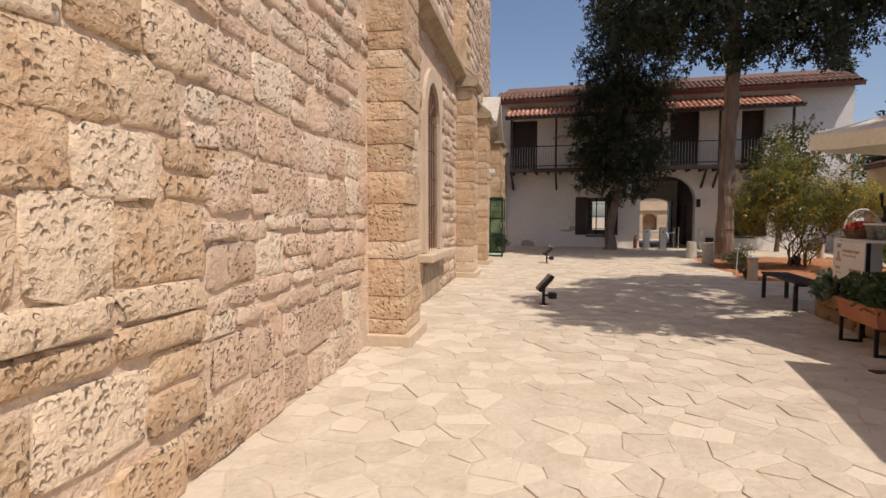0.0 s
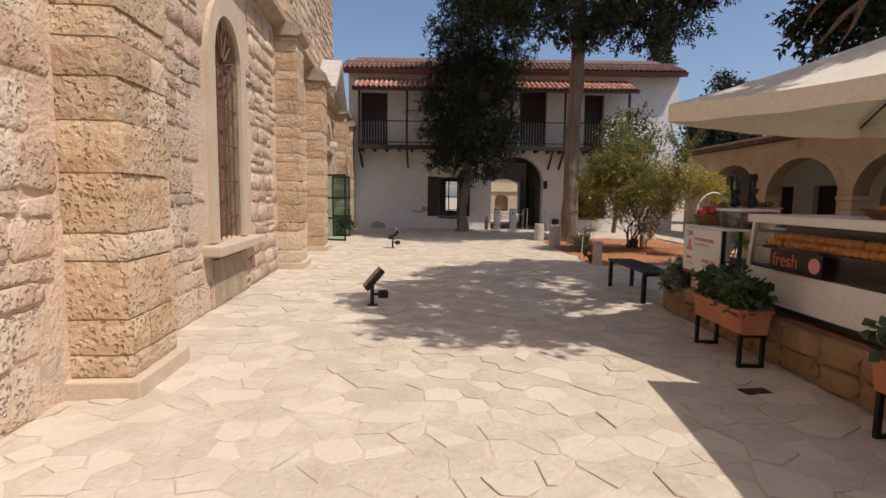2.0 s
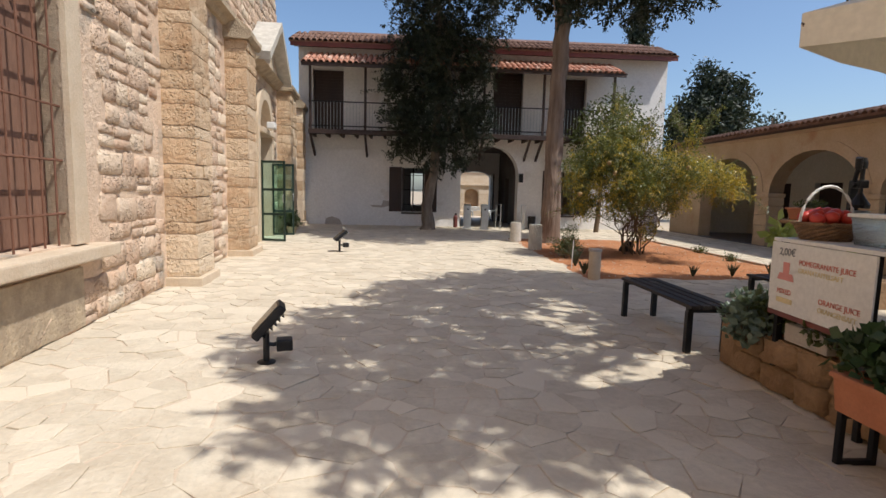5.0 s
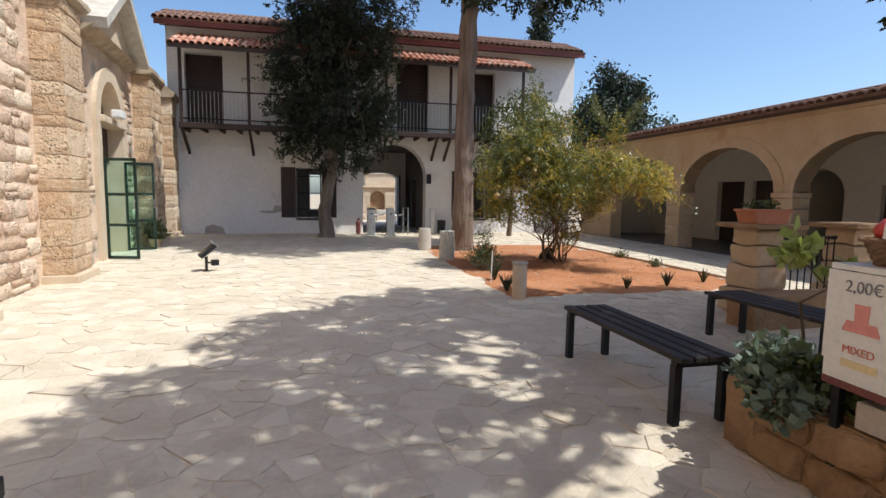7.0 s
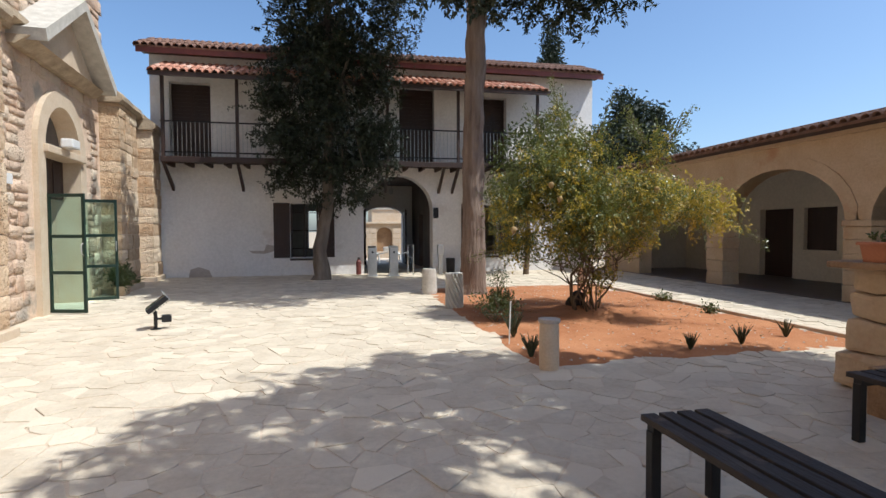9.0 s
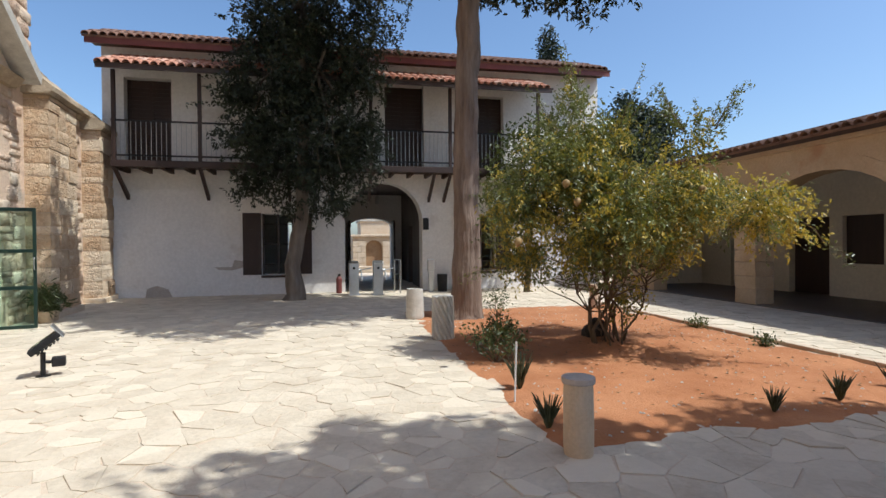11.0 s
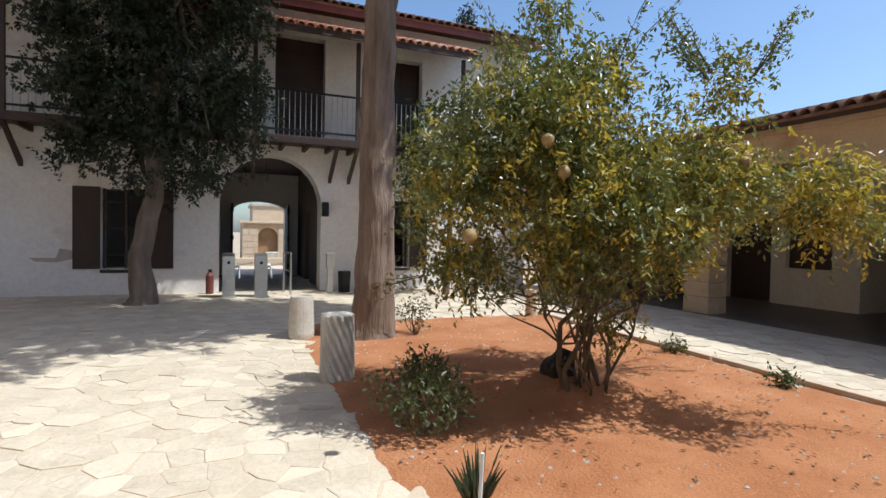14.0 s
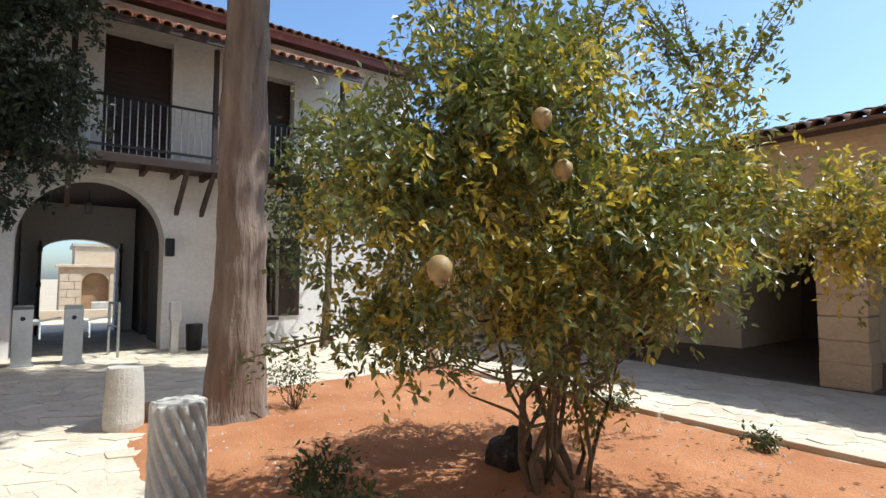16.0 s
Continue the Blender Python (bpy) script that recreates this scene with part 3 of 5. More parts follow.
for x in (2.87, 4.58):
    leaf_door = part("gate_door", box(B(), x, x + 0.055, 30.2, 31.0, 0.02, 2.35, 0.006), M_DARKWOOD, house, "dark timber door leaf standing open")
    for z in (0.3, 1.2, 2.1):
        part("ledge", box(B(), x - 0.02, x + 0.075, 30.22, 30.98, z, z + 0.12), M_BROWN, leaf_door)
part("passage_door", box(B(), 5.2, 5.25, 28.2, 29.2, 0, 2.1), M_BROWN, house)
for a, b in ((-3.4, 10.4),):
    part("ceiling_board", box(B(), a, b, FY + 0.55, 31.0, 6.7, 6.8), M_DARKWOOD, house)
ring = arch_ring(B(), "y", FY - 0.02, FY + 0.1, 3.75, 1.18, 2.15, 1.18, 0.13)
part("arch_band", ring, M_WHITE, house)
part("damp_patch", prism(B(), [(-0.32, 0.98), (-0.55, 1.02), (-0.62, 0.82), (-1.1, 0.82), (-0.98, 0.74), (-0.6, 0.72), (-0.32, 0.8)], "y", FY - 0.004, FY), M_PATCH, house, "grey bare patch in the plaster")
part("damp_patch", prism(B(), [(-2.9, 0.0), (-2.2, 0.0), (-2.3, 0.22), (-2.6, 0.33), (-2.85, 0.25)], "y", FY - 0.004, FY), M_PATCH, house)
part("ledge", box(B(), -3.9, 2.4, FY - 0.025, FY, 2.98, 3.05, 0.005), M_WHITE, house)


def shuttered_window(x0, x1, z0, z1, sh):
    w = part("window", box(B(), x0 - 0.02, x1 + 0.02, FY - 0.05, FY + 0.2, z0 - 0.09, z0 - 0.02, 0.01), M_BROWN, house)
    for x in (x0, x1 - 0.06, (x0 + x1) / 2 - 0.025):
        part("frame", box(B(), x, x + 0.05, FY + 0.16, FY + 0.22, z0, z1), M_BROWN, w)
    for k in range(3):
        z = z0 + (z1 - z0) * (k + 0.5) / 3
        part("glazing_bar", box(B(), x0, x1, FY + 0.17, FY + 0.21, z - 0.012, z + 0.012), M_BROWN, w)
    for a, b in ((x0 - sh, x0 - 0.01), (x1 + 0.01, x1 + sh)):
        s = part("shutter", box(B(), a, b, FY - 0.035, FY - 0.005, z0, z1 + 0.02, 0.004), M_BROWN, w, "dark brown louvred shutter folded back")
        for k in range(16):
            z = z0 + 0.06 + (z1 - z0 - 0.1) * k / 16
            part("slat", box(B(), a + 0.05, b - 0.05, FY - 0.048, FY - 0.036, z, z + 0.05), M_BROWN, s)


shuttered_window(0.2, 1.09, 0.58, 2.35, 0.52)
shuttered_window(6.45, 7.3, 0.58, 2.35, 0.5)
for x0, x1, z1, open_leaf in ((-3.36, -2.16, 6.1, False), (3.8, 5.0, 6.3, True), (6.7, 7.6, 6.1, False)):
    d = part("balcony_door", box(B(), x0, x1, FY + 0.3, FY + 0.34, 3.75, z1), M_BROWN, house)
    for x in (x0, (x0 + x1) / 2, x1):
        part("stile", box(B(), x - 0.05, x + 0.05, FY + 0.27, FY + 0.3, 3.75, z1), M_BROWN, d)
    for k in range(18):
        z = 3.9 + (z1 - 4.0) * k / 18
        part("slat", box(B(), x0 + 0.06, x1 - 0.06, FY + 0.275, FY + 0.297, z, z + 0.06), M_BROWN, d)

# balcony
BX0, BX1, BY = -3.35, 8.45, 24.85
bal = part("balcony", box(B(), BX0, BX1, BY, FY, 3.58, 3.68), M_DARKWOOD, house, "dark timber balcony with an iron railing")
part("edge_beam", box(B(), BX0, BX1, BY - 0.05, BY + 0.07, 3.50, 3.66, 0.01), M_BROWN, bal)
for i in range(22):
    x = BX0 + 0.1 + (BX1 - BX0 - 0.2) * i / 21
    part("joist", box(B(), x - 0.04, x + 0.04, BY + 0.07, FY, 3.45, 3.58), M_DARKWOOD, bal)
POSTS = (-3.28, -1.22, 1.0, 3.3, 5.62, 8.38)
for x in POSTS:
    part("post", box(B(), x - 0.045, x + 0.045, BY - 0.02, BY + 0.07, 3.66, 6.0, 0.008), M_BROWN, bal)
    part("bracket", prism(B(), [(FY, 2.72), (FY, 2.86), (BY + 0.05, 3.5), (BY - 0.06, 3.5)], "x", x - 0.04, x + 0.04), M_BROWN, bal)
part("bracket", prism(B(), [(FY, 2.72), (FY, 2.86), (BY + 0.05, 3.5), (BY - 0.06, 3.5)], "x", 5.1, 5.18), M_BROWN, bal)
for z in (3.80, 4.70):
    part("handrail" if z > 4 else "bottom_rail", box(B(), BX0, BX1, BY, BY + 0.045, z - 0.02, z + 0.02), M_IRON, bal)
bar = part("baluster", tube(B(), [(0, 0, 3.68), (0, 0, 4.68)], 0.009, 6), M_STEEL, bal, at=pose(BX0 + 0.1, BY + 0.022, 0))
for i in range(1, 96):
    ob = new("baluster", bar.data)
    ob.parent, ob.matrix_basis = bal, pose(BX0 + 0.1 + i * 0.1215, BY + 0.022, 0)


def tile_mesh(length, r, material):
    bm = B()
    k = 6
    rows = []
    for y, rr in ((0, r), (length, r * 0.86)):
        rows.append([[(rr - t) * math.cos(math.pi * i / k) for i in range(k + 1)] + [(rr - t) * math.sin(math.pi * i / k) for i in range(k + 1)] for t in (0, 0.016)])
    vs = [[[bm.verts.new((row[t][i], y, row[t][i + k + 1])) for i in range(k + 1)] for t in (0, 1)] for row, y in zip(rows, (0, length))]
    for i in range(k):
        bm.faces.new((vs[0][0][i], vs[0][0][i + 1], vs[1][0][i + 1], vs[1][0][i]))
        bm.faces.new((vs[0][1][i + 1], vs[0][1][i], vs[1][1][i], vs[1][1][i + 1]))
        bm.faces.new((vs[0][0][i + 1], vs[0][0][i], vs[0][1][i], vs[0][1][i + 1]))
    bmesh.ops.recalc_face_normals(bm, faces=bm.faces[:])
    me = bpy.data.meshes.new("tile")
    bm.to_mesh(me)
    bm.free()
    me.materials.append(material)
    me.polygons.foreach_set("use_smooth", [True] * len(me.polygons))
    return me


TILE, OLDTILE = tile_mesh(0.5, 0.095, M_TILE), tile_mesh(0.5, 0.1, M_OLDTILE)


def tiled_slope(parent, me, origin, along, up, cols, rows, pitch, step, deck):
    """Rows of barrel tiles up a slope, on a thin deck."""
    a, u = Vector(along).normalized(), Vector(up).normalized()
    n = a.cross(u)
    rot = Matrix((a, u, n)).transposed().to_4x4()
    o = Vector(origin)
    d = part("roof_deck", box(B(), -0.1, cols * pitch, 0.03, rows * step + 0.1, -0.05, 0.0), deck, parent, at=Matrix.Translation(o) @ rot)
    for r in range(rows):
        for c in range(cols):
            ob = new("tile", me)
            ob.parent = parent
            ob.matrix_basis = Matrix.Translation(o + a * (c * pitch + rs.uniform(-0.008, 0.008)) + u * (r * step + rs.uniform(-0.015, 0.015)) + n * (0.012 * (r % 2) + 0.004)) @ rot
    return d


broof = part("balcony_roof", box(B(), -3.5, 8.62, 24.36, 24.40, 5.88, 5.98), M_BROWN, house, "red barrel-tiled lean-to roof over the balcony")
tiled_slope(broof, TILE, (-3.42, 24.33, 6.0), (1, 0, 0), (0, 1.5, 0.62), 57, 4, 0.212, 0.4, M_DARKWOOD)
mroof = part("main_roof", prism(B(), [(25.35, 6.93), (31.7, 6.93), (28.6, 8.3)], "x", -3.95, 10.95), M_OLDTILE, house)
part("fascia", box(B(), -4.1, 11.05, 25.30, 25.34, 6.80, 6.96), M_FASCIA, mroof)
part("soffit", box(B(), -4.05, 11.0, 25.34, FY, 6.90, 6.93), M_DARKWOOD, mroof)
tiled_slope(mroof, OLDTILE, (-4.05, 25.24, 6.98), (1, 0, 0), (0, 3.2, 1.35), 71, 4, 0.213, 0.42, M_OLDTILE)

# ---- arcade down the far side ----
AX = 11.45
arc = thing("arcade", pose(0, 0, 0), "long single-storey sandstone arcade with a tiled roof", "arcade")
ARCHES = [(20.4, 23.6), (16.55, 19.85), (12.75, 16.05), (9.0, 12.25), (5.2, 8.5)]
part("front_wall", arch_wall(B(), "x", AX, AX + 0.45, 3.0, FY, -0.1, 3.38, [(a, b, -0.1, 1.6, 1.2) for a, b in ARCHES]), M_BUFF, arc)
for a, b in ARCHES:
    part("arch_band", arch_ring(B(), "x", AX - 0.02, AX + 0.44, (a + b) / 2, (b - a) / 2, 1.6, 1.2, 0.28), M_BUFF, arc)
for y0, y1 in ((19.85, 20.4), (16.05, 16.55), (12.25, 12.75), (8.5, 9.0)):
    z = 0.0
    for h in (0.34, 0.30, 0.32, 0.28, 0.26):
        bm = box(B(), AX - 0.03, AX + 0.48, y0 - 0.03, y1 + 0.03, z + 0.004, z + h - 0.004, 0.02)
        bmesh.ops.subdivide_edges(bm, edges=[e for e in bm.edges if e.calc_length() > 0.15], cuts=3, use_grid_fill=True)
        for v in bm.verts:
            v.co += noise.noise_vector(v.co * 5 + Vector((0, y0, 0))) * 0.02
        part("pier_block", bm, M_BUFF, arc)
        z += h
    part("impost", box(B(), AX - 0.06, AX + 0.5, y0 - 0.05, y1 + 0.05, 1.5, 1.62, 0.02), M_BUFF, arc)
part("back_wall", arch_wall(B(), "x", 14.65, 15.0, 3.0, FY, -0.1, 3.9, [(19.5, 20.5, 0.86, 2.05, 0), (20.85, 22.05, -0.1, 2.05, 0), (23.2, 24.2, -0.1, 2.05, 0), (15.45, 16.5, 0.6, 1.85, 0), (17.45, 18.95, -0.1, 1.6, 0.72), (11.5, 12.5, 0.86, 2.05, 0)]), M_CREAM, arc)
# room back and ceiling: shade behind the openings, set by dark colour
part("room_back", box(B(), 18.0, 18.2, 3.0, FY, -0.1, 3.9), M_INSIDE_SHADE, arc)
for y in (17.25, 18.95):
    part("passage_side", box(B(), 15.0, 18.0, y, y + 0.2, -0.1, 3.3), M_CREAM, arc)
part("room_ceiling", box(B(), 15.0, 18.0, 3.0, FY, 3.3, 3.4), M_INSIDE_SHADE, arc)
part("end_wall", box(B(), AX + 0.45, 14.65, FY - 0.3, FY, -0.1, 3.4), M_CREAM, arc)
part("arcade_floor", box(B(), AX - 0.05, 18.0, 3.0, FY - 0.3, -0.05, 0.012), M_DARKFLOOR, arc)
for a, b, z0, z1 in ((19.5, 20.5, 0.86, 2.05), (15.45, 16.5, 0.6, 1.85)):
    w = part("window_frame", box(B(), 14.6, 14.65, a - 0.06, b + 0.06, z0 - 0.07, z0), M_CREAM, arc)
    part("casement", box(B(), 14.78, 14.82, a, b, z0, z1), M_BROWN, w)
for a, b in ((20.85, 22.05), (23.2, 24.2)):
    part("door", box(B(), 14.85, 14.9, a, b, 0, 2.05), M_BROWN, arc)
aroof = part("roof", prism(B(), [(AX - 0.22, 3.36), (15.3, 4.35), (15.3, 4.45), (AX - 0.22, 3.44)], "y", 2.8, FY - 0.4), M_DARKWOOD, arc)
part("eaves_course", box(B(), AX - 0.1, AX + 0.4, 3.0, FY - 0.4, 3.3, 3.4), M_BUFF, arc)
tiled_slope(aroof, OLDTILE, (AX - 0.3, FY - 0.4, 3.47), (0, -1, 0), (3.8, 0, 1.0), 100, 2, 0.215, 0.42, M_OLDTILE)

# ---- ground ----
tagged(part("ground", box(B(), -700, 700, -700, 700, -0.6, -0.12), M_EARTH), "dry pale open ground round the courtyard", "ground", kind="structure")
pav = tagged(part("pavement", box(B(), -6, AX - 0.05, -6, 36, -0.11, -0.0022), M_JOINT), "pale crazy-paved courtyard of irregular limestone flags", "pavement", kind="structure")
BED = (3.62, 8.2, 13.25, 20.9)
bm = B()
NX, NY = 60, 96
rows = []
for j in range(NY + 1):
    rows.append([])
    for i in range(NX + 1):
        x, y = BED[0] + (BED[1] - BED[0]) * i / NX, BED[2] + (BED[3] - BED[2]) * j / NY
        e = min(i, j, NX - i, NY - j)
        h = 0.005 + min(e, 4) * 0.004 + 0.03 * noise.noise(Vector((x * 1.1, y * 1.1, 3))) + 0.016 * noise.noise(Vector((x * 6, y * 6, 1)))
        h += 0.10 * math.exp(-((x - 5.85) ** 2 + (y - 16.4) ** 2) / 0.5)
        rows[-1].append(bm.verts.new((x, y, max(h, -0.004) if e else -0.01)))
for j in range(NY):
    for i in range(NX):
        bm.faces.new((rows[j][i], rows[j][i + 1], rows[j + 1][i + 1], rows[j + 1][i]))
tagged(part("soil_bed", bm, M_SOIL, smooth=True), "planting bed of bare red earth in the courtyard", "soil", kind="structure")
kerb = tagged(new("kerb"), "low stone kerb along the planting bed", "kerb", kind="structure")
for a, b in ((13.2, 15.1), (15.1, 17.0), (17.0, 19.0), (19.0, 20.9)):
    part("kerb_stone", box(B(), BED[1] - 0.02, BED[1] + 0.12, a + 0.01, b - 0.01, -0.05, 0.055, 0.012), M_JOINT, kerb)


def cell(cx, cy, near):
    """The patch of ground nearer to one seed than to its neighbours."""
    poly = [(cx - 0.6, cy - 0.6), (cx + 0.6, cy - 0.6), (cx + 0.6, cy + 0.6), (cx - 0.6, cy + 0.6)]
    for qx, qy in near:
        mx, my, nx, ny = (cx + qx) / 2, (cy + qy) / 2, qx - cx, qy - cy
        d = math.hypot(nx, ny)
        nx, ny = nx / d, ny / d
        out = []
        for (ax, ay), (bx, by) in zip(poly, poly[1:] + poly[:1]):
            da, db = (ax - mx) * nx + (ay - my) * ny + 0.004, (bx - mx) * nx + (by - my) * ny + 0.004
            if da <= 0:
                out.append((ax, ay))
            if (da < 0) != (db < 0) and da != db:
                t = da / (da - db)
                out.append((ax + (bx - ax) * t, ay + (by - ay) * t))
        poly = out
        if len(poly) < 3:
            return []
    return poly


S = 0.205
seeds = {(i, j): ((i + rs.uniform(0.04, 0.96)) * S, (j + rs.uniform(0.04, 0.96)) * S) for i in range(-23, 59) for j in range(-22, 156) if rs.random() < 0.8}
flags = []
for (i, j), (cx, cy) in seeds.items():
    if not (-4.2 < cx < AX - 0.2 and -4 < cy < 31):
        continue
    if BED[0] + 0.05 < cx < BED[1] - 0.05 and BED[2] + 0.05 < cy < BED[3] - 0.05:
        continue
    near = [seeds[(i + a, j + b)] for a in (-3, -2, -1, 0, 1, 2, 3) for b in (-3, -2, -1, 0, 1, 2, 3) if (a or b) and (i + a, j + b) in seeds]
    p = cell(cx, cy, near)
    if len(p) >= 3:
        flags.append((cx, cy, p))


def flag_geo(cx, cy, p):
    """A thin slab with a worn rim."""
    k = len(p)
    lift, tx, ty = 0.011 * rs.random() ** 2.2, rs.uniform(-0.012, 0.012), rs.uniform(-0.012, 0.012)
    def z(x, y, d):
        return lift + tx * (x - cx) + ty * (y - cy) - d
    wob = [(x + rs.uniform(-0.012, 0.012), y + rs.uniform(-0.012, 0.012)) for x, y in p]
    v = [(x, y, -0.03) for x, y in wob] + [(x, y, z(x, y, 0.002)) for x, y in wob]
    v += [(cx + (x - cx) * 0.94, cy + (y - cy) * 0.94, z(x, y, 0.0)) for x, y in wob]
    f = [(i, (i + 1) % k, k + (i + 1) % k, k + i) for i in range(k)] + [(k + i, k + (i + 1) % k, 2 * k + (i + 1) % k, 2 * k + i) for i in range(k)] + [tuple(range(2 * k, 3 * k))]
    return v, f

# ---- beyond the archway ----
chapel = thing("chapel", pose(0, 40, 0), "pale sunlit stone outbuilding with a blind arch beyond the archway", "building")
part("wall", arch_wall(B(), "y", 0, 0.5, 3.45, 9.5, -0.3, 1.86, [(4.2, 5.13, 0.1, 1.25, 0.4)]), M_BUFF, chapel)
part("niche", box(B(), 4.2, 5.13, 0.25, 0.45, 0.1, 1.7), M_BUFF2, chapel)
part("coping", box(B(), 3.3, 9.6, -0.12, 0.6, 1.86, 1.98, 0.02), M_SMOOTH, chapel)
part("side_wall", box(B(), 3.45, 3.95, 0.5, 4.0, -0.3, 1.86), M_BUFF, chapel)
part("upper_block", box(B(), 3.95, 9.5, 0.62, 4.0, 1.86, 2.75), M_SMOOTH, chapel)
part("upper_cornice", box(B(), 3.85, 9.6, 0.55, 4.1, 2.75, 2.9, 0.02), M_MARBLE, chapel)
for z, cuts in ((0.0, (3.45, 3.8, 4.18)), (0.32, (3.45, 4.0, 4.18)), (0.64, (3.45, 3.7, 4.18)), (0.96, (3.45, 3.95, 4.18)), (1.28, (3.45, 3.75, 4.18)), (0.0, (5.15, 5.7, 6.3)), (0.32, (5.15, 5.5, 6.3)), (0.64, (5.15, 5.8, 6.3)), (0.96, (5.15, 5.6, 6.3)), (1.28, (5.15, 5.9, 6.3))):
    for a, b in zip(cuts, cuts[1:]):
        part("stone", box(B(), a + 0.012, b - 0.012, -0.03, 0.01, z + 0.012, z + 0.308, 0.008), M_SMOOTH, chapel)
lw2 = thing("low_stone_wall", pose(0, 36.5, 0), "low pale stone wall beyond the archway", "wall")
part("core", box(B(), -3, 8, 0, 0.35, -0.3, 0.3, 0.02), M_SMOOTH, lw2)
block_b = thing("stone_block", pose(4.75, 38.6, -0.12), "rough pale stone block on the ground beyond the archway", "stone")
part("body", box(B(), -0.3, 0.3, -0.2, 0.2, 0, 0.62, 0.05), M_MARBLE, block_b)


# ---- trees ----
def limb(a, b, r0, r1, seed, bend=0.12, k=6):
    r = random.Random(seed)
    a, b = Vector(a), Vector(b)
    length = (b - a).length
    pts = [a.lerp(b, i / k) + (Vector((r.uniform(-1, 1), r.uniform(-1, 1), r.uniform(-0.6, 0.6))) * bend * length * 0.5 if 0 < i < k else Vector()) for i in range(k + 1)]
    return pts, [r0 + (r1 - r0) * i / k for i in range(k + 1)]


def crown_tips(blobs, count, seed, hollow=0.55):
    """Twig ends spread through overlapping rounded masses, mostly near their outsides."""
    rng = np.random.default_rng(seed)
    out = []
    vol = np.array([rx * ry * rz for _, (rx, ry, rz) in blobs])
    for (c, r), k in zip(blobs, np.maximum(4, (count * vol / vol.sum()).astype(int))):
        d = rng.normal(0, 1, (k, 3))
        d /= np.linalg.norm(d, axis=1)[:, None]
        rad = hollow + (1 - hollow) * rng.uniform(0, 1, (k, 1)) ** 0.6
        rad *= 1 + 0.14 * np.sin(d[:, :1] * 7 + d[:, 1:2] * 5 + c[0]) 
        out.append(np.array(c) + d * rad * np.array(r))
    return np.concatenate(out)


def tree(at, label, trunk_pts, trunk_r, blobs, tips, per, spread, size, bark, leaf, seed, limbs=14, limb_r=0.07, fork=None, droop=0.2, slim=0.42, sides=12, cat="tree", twig=0.0, ridged=False):
    t = thing("tree" if cat == "tree" else "shrub_tree", pose(*at), label, cat)
    bm = B()
    pts, rad = [], []
    for i in range(len(trunk_pts) - 1):
        steps = 16 if ridged else 6
        for k in range(steps):
            f = k / steps
            p = Vector(trunk_pts[i]).lerp(Vector(trunk_pts[i + 1]), f)
            pts.append(p + noise.noise_vector(p * 1.3 + Vector((seed, 0, 0))) * 0.05)
            rad.append(trunk_r[i] + (trunk_r[i + 1] - trunk_r[i]) * f)
    pts.append(Vector(trunk_pts[-1]))
    rad.append(trunk_r[-1])
    pts[0] = Vector(trunk_pts[0])
    tube(bm, pts, rad, 72 if ridged else sides)
    for v in bm.verts:
        v.co += noise.noise_vector(v.co * 3.5) * 0.035 * min(1, trunk_r[0] / 0.2)
        if ridged:
            axis = min(pts, key=lambda q: abs(q.z - v.co.z))
            side = Vector((v.co.x - axis.x, v.co.y - axis.y, 0)).normalized()
            v.co += side * (0.022 * noise.noise(Vector((side.x * 9, side.y * 9, v.co.z * 1.1))) + 0.014 * noise.noise(Vector((side.x * 22, side.y * 22, v.co.z * 2.3))))
    part("trunk", bm, bark, t, smooth=True)
    ends = crown_tips(blobs, tips, seed)
    r = random.Random(seed)
    start = fork or trunk_pts[-1]
    for i in range(limbs):
        e = ends[r.randrange(len(ends))]
        f = r.uniform(0.55, 1.0)
        base = Vector(trunk_pts[-2]).lerp(Vector(start), f)
        p, q = limb(base, e, limb_r * r.uniform(0.6, 1.0), 0.008, seed + i)
        part("limb", tube(B(), p, q, 6), bark, t, smooth=True)
    if twig:
        mids = np.array([c for c, _ in blobs])
        close = mids[np.argmin(((ends[:, None, :] - mids[None]) ** 2).sum(2), axis=1)]
        geo = twig_leaves(ends, close, per, twig, size, seed + 1, slim, droop)
    else:
        geo = leaf_mesh(ends, per, spread, size, seed + 1, droop, slim)
    tagged(part("crown", geo, leaf, t), kind="stuff")
    return t


tree((1.2, 24.1, 0), "dark evergreen tree with a twisted pale trunk before the house", [(0, 0, -0.1), (0.05, 0, 0.15), (-0.06, 0, 0.9), (0.2, 0.05, 2.1), (0.3, 0, 4.5), (0.2, 0, 8.5)],
     [0.36, 0.24, 0.2, 0.17, 0.12, 0.05],
     [((0.4, 0, 2.9), (1.5, 1.2, 1.0)), ((-1.5, -0.2, 5.3), (0.8, 0.7, 0.55)), ((2.0, -0.2, 5.8), (0.7, 0.7, 0.6)), ((-1.2, 0, 2.95), (0.6, 0.6, 0.4)), ((0.2, -0.1, 4.4), (1.7, 1.4, 1.4)), ((-0.9, -0.2, 4.0), (1.1, 1.0, 0.9)), ((0.1, 0, 6.2), (1.8, 1.6, 1.5)), ((0.7, 0, 8.0), (2.3, 1.9, 1.7)), ((0.5, 0, 9.8), (1.7, 1.6, 1.3)), ((1.7, -0.2, 4.0), (1.0, 0.9, 1.1))],
     3600, 22, 0.13, 0.115, M_BARK2, M_OAK, 11, 18, 0.08, slim=0.5, twig=0.5)
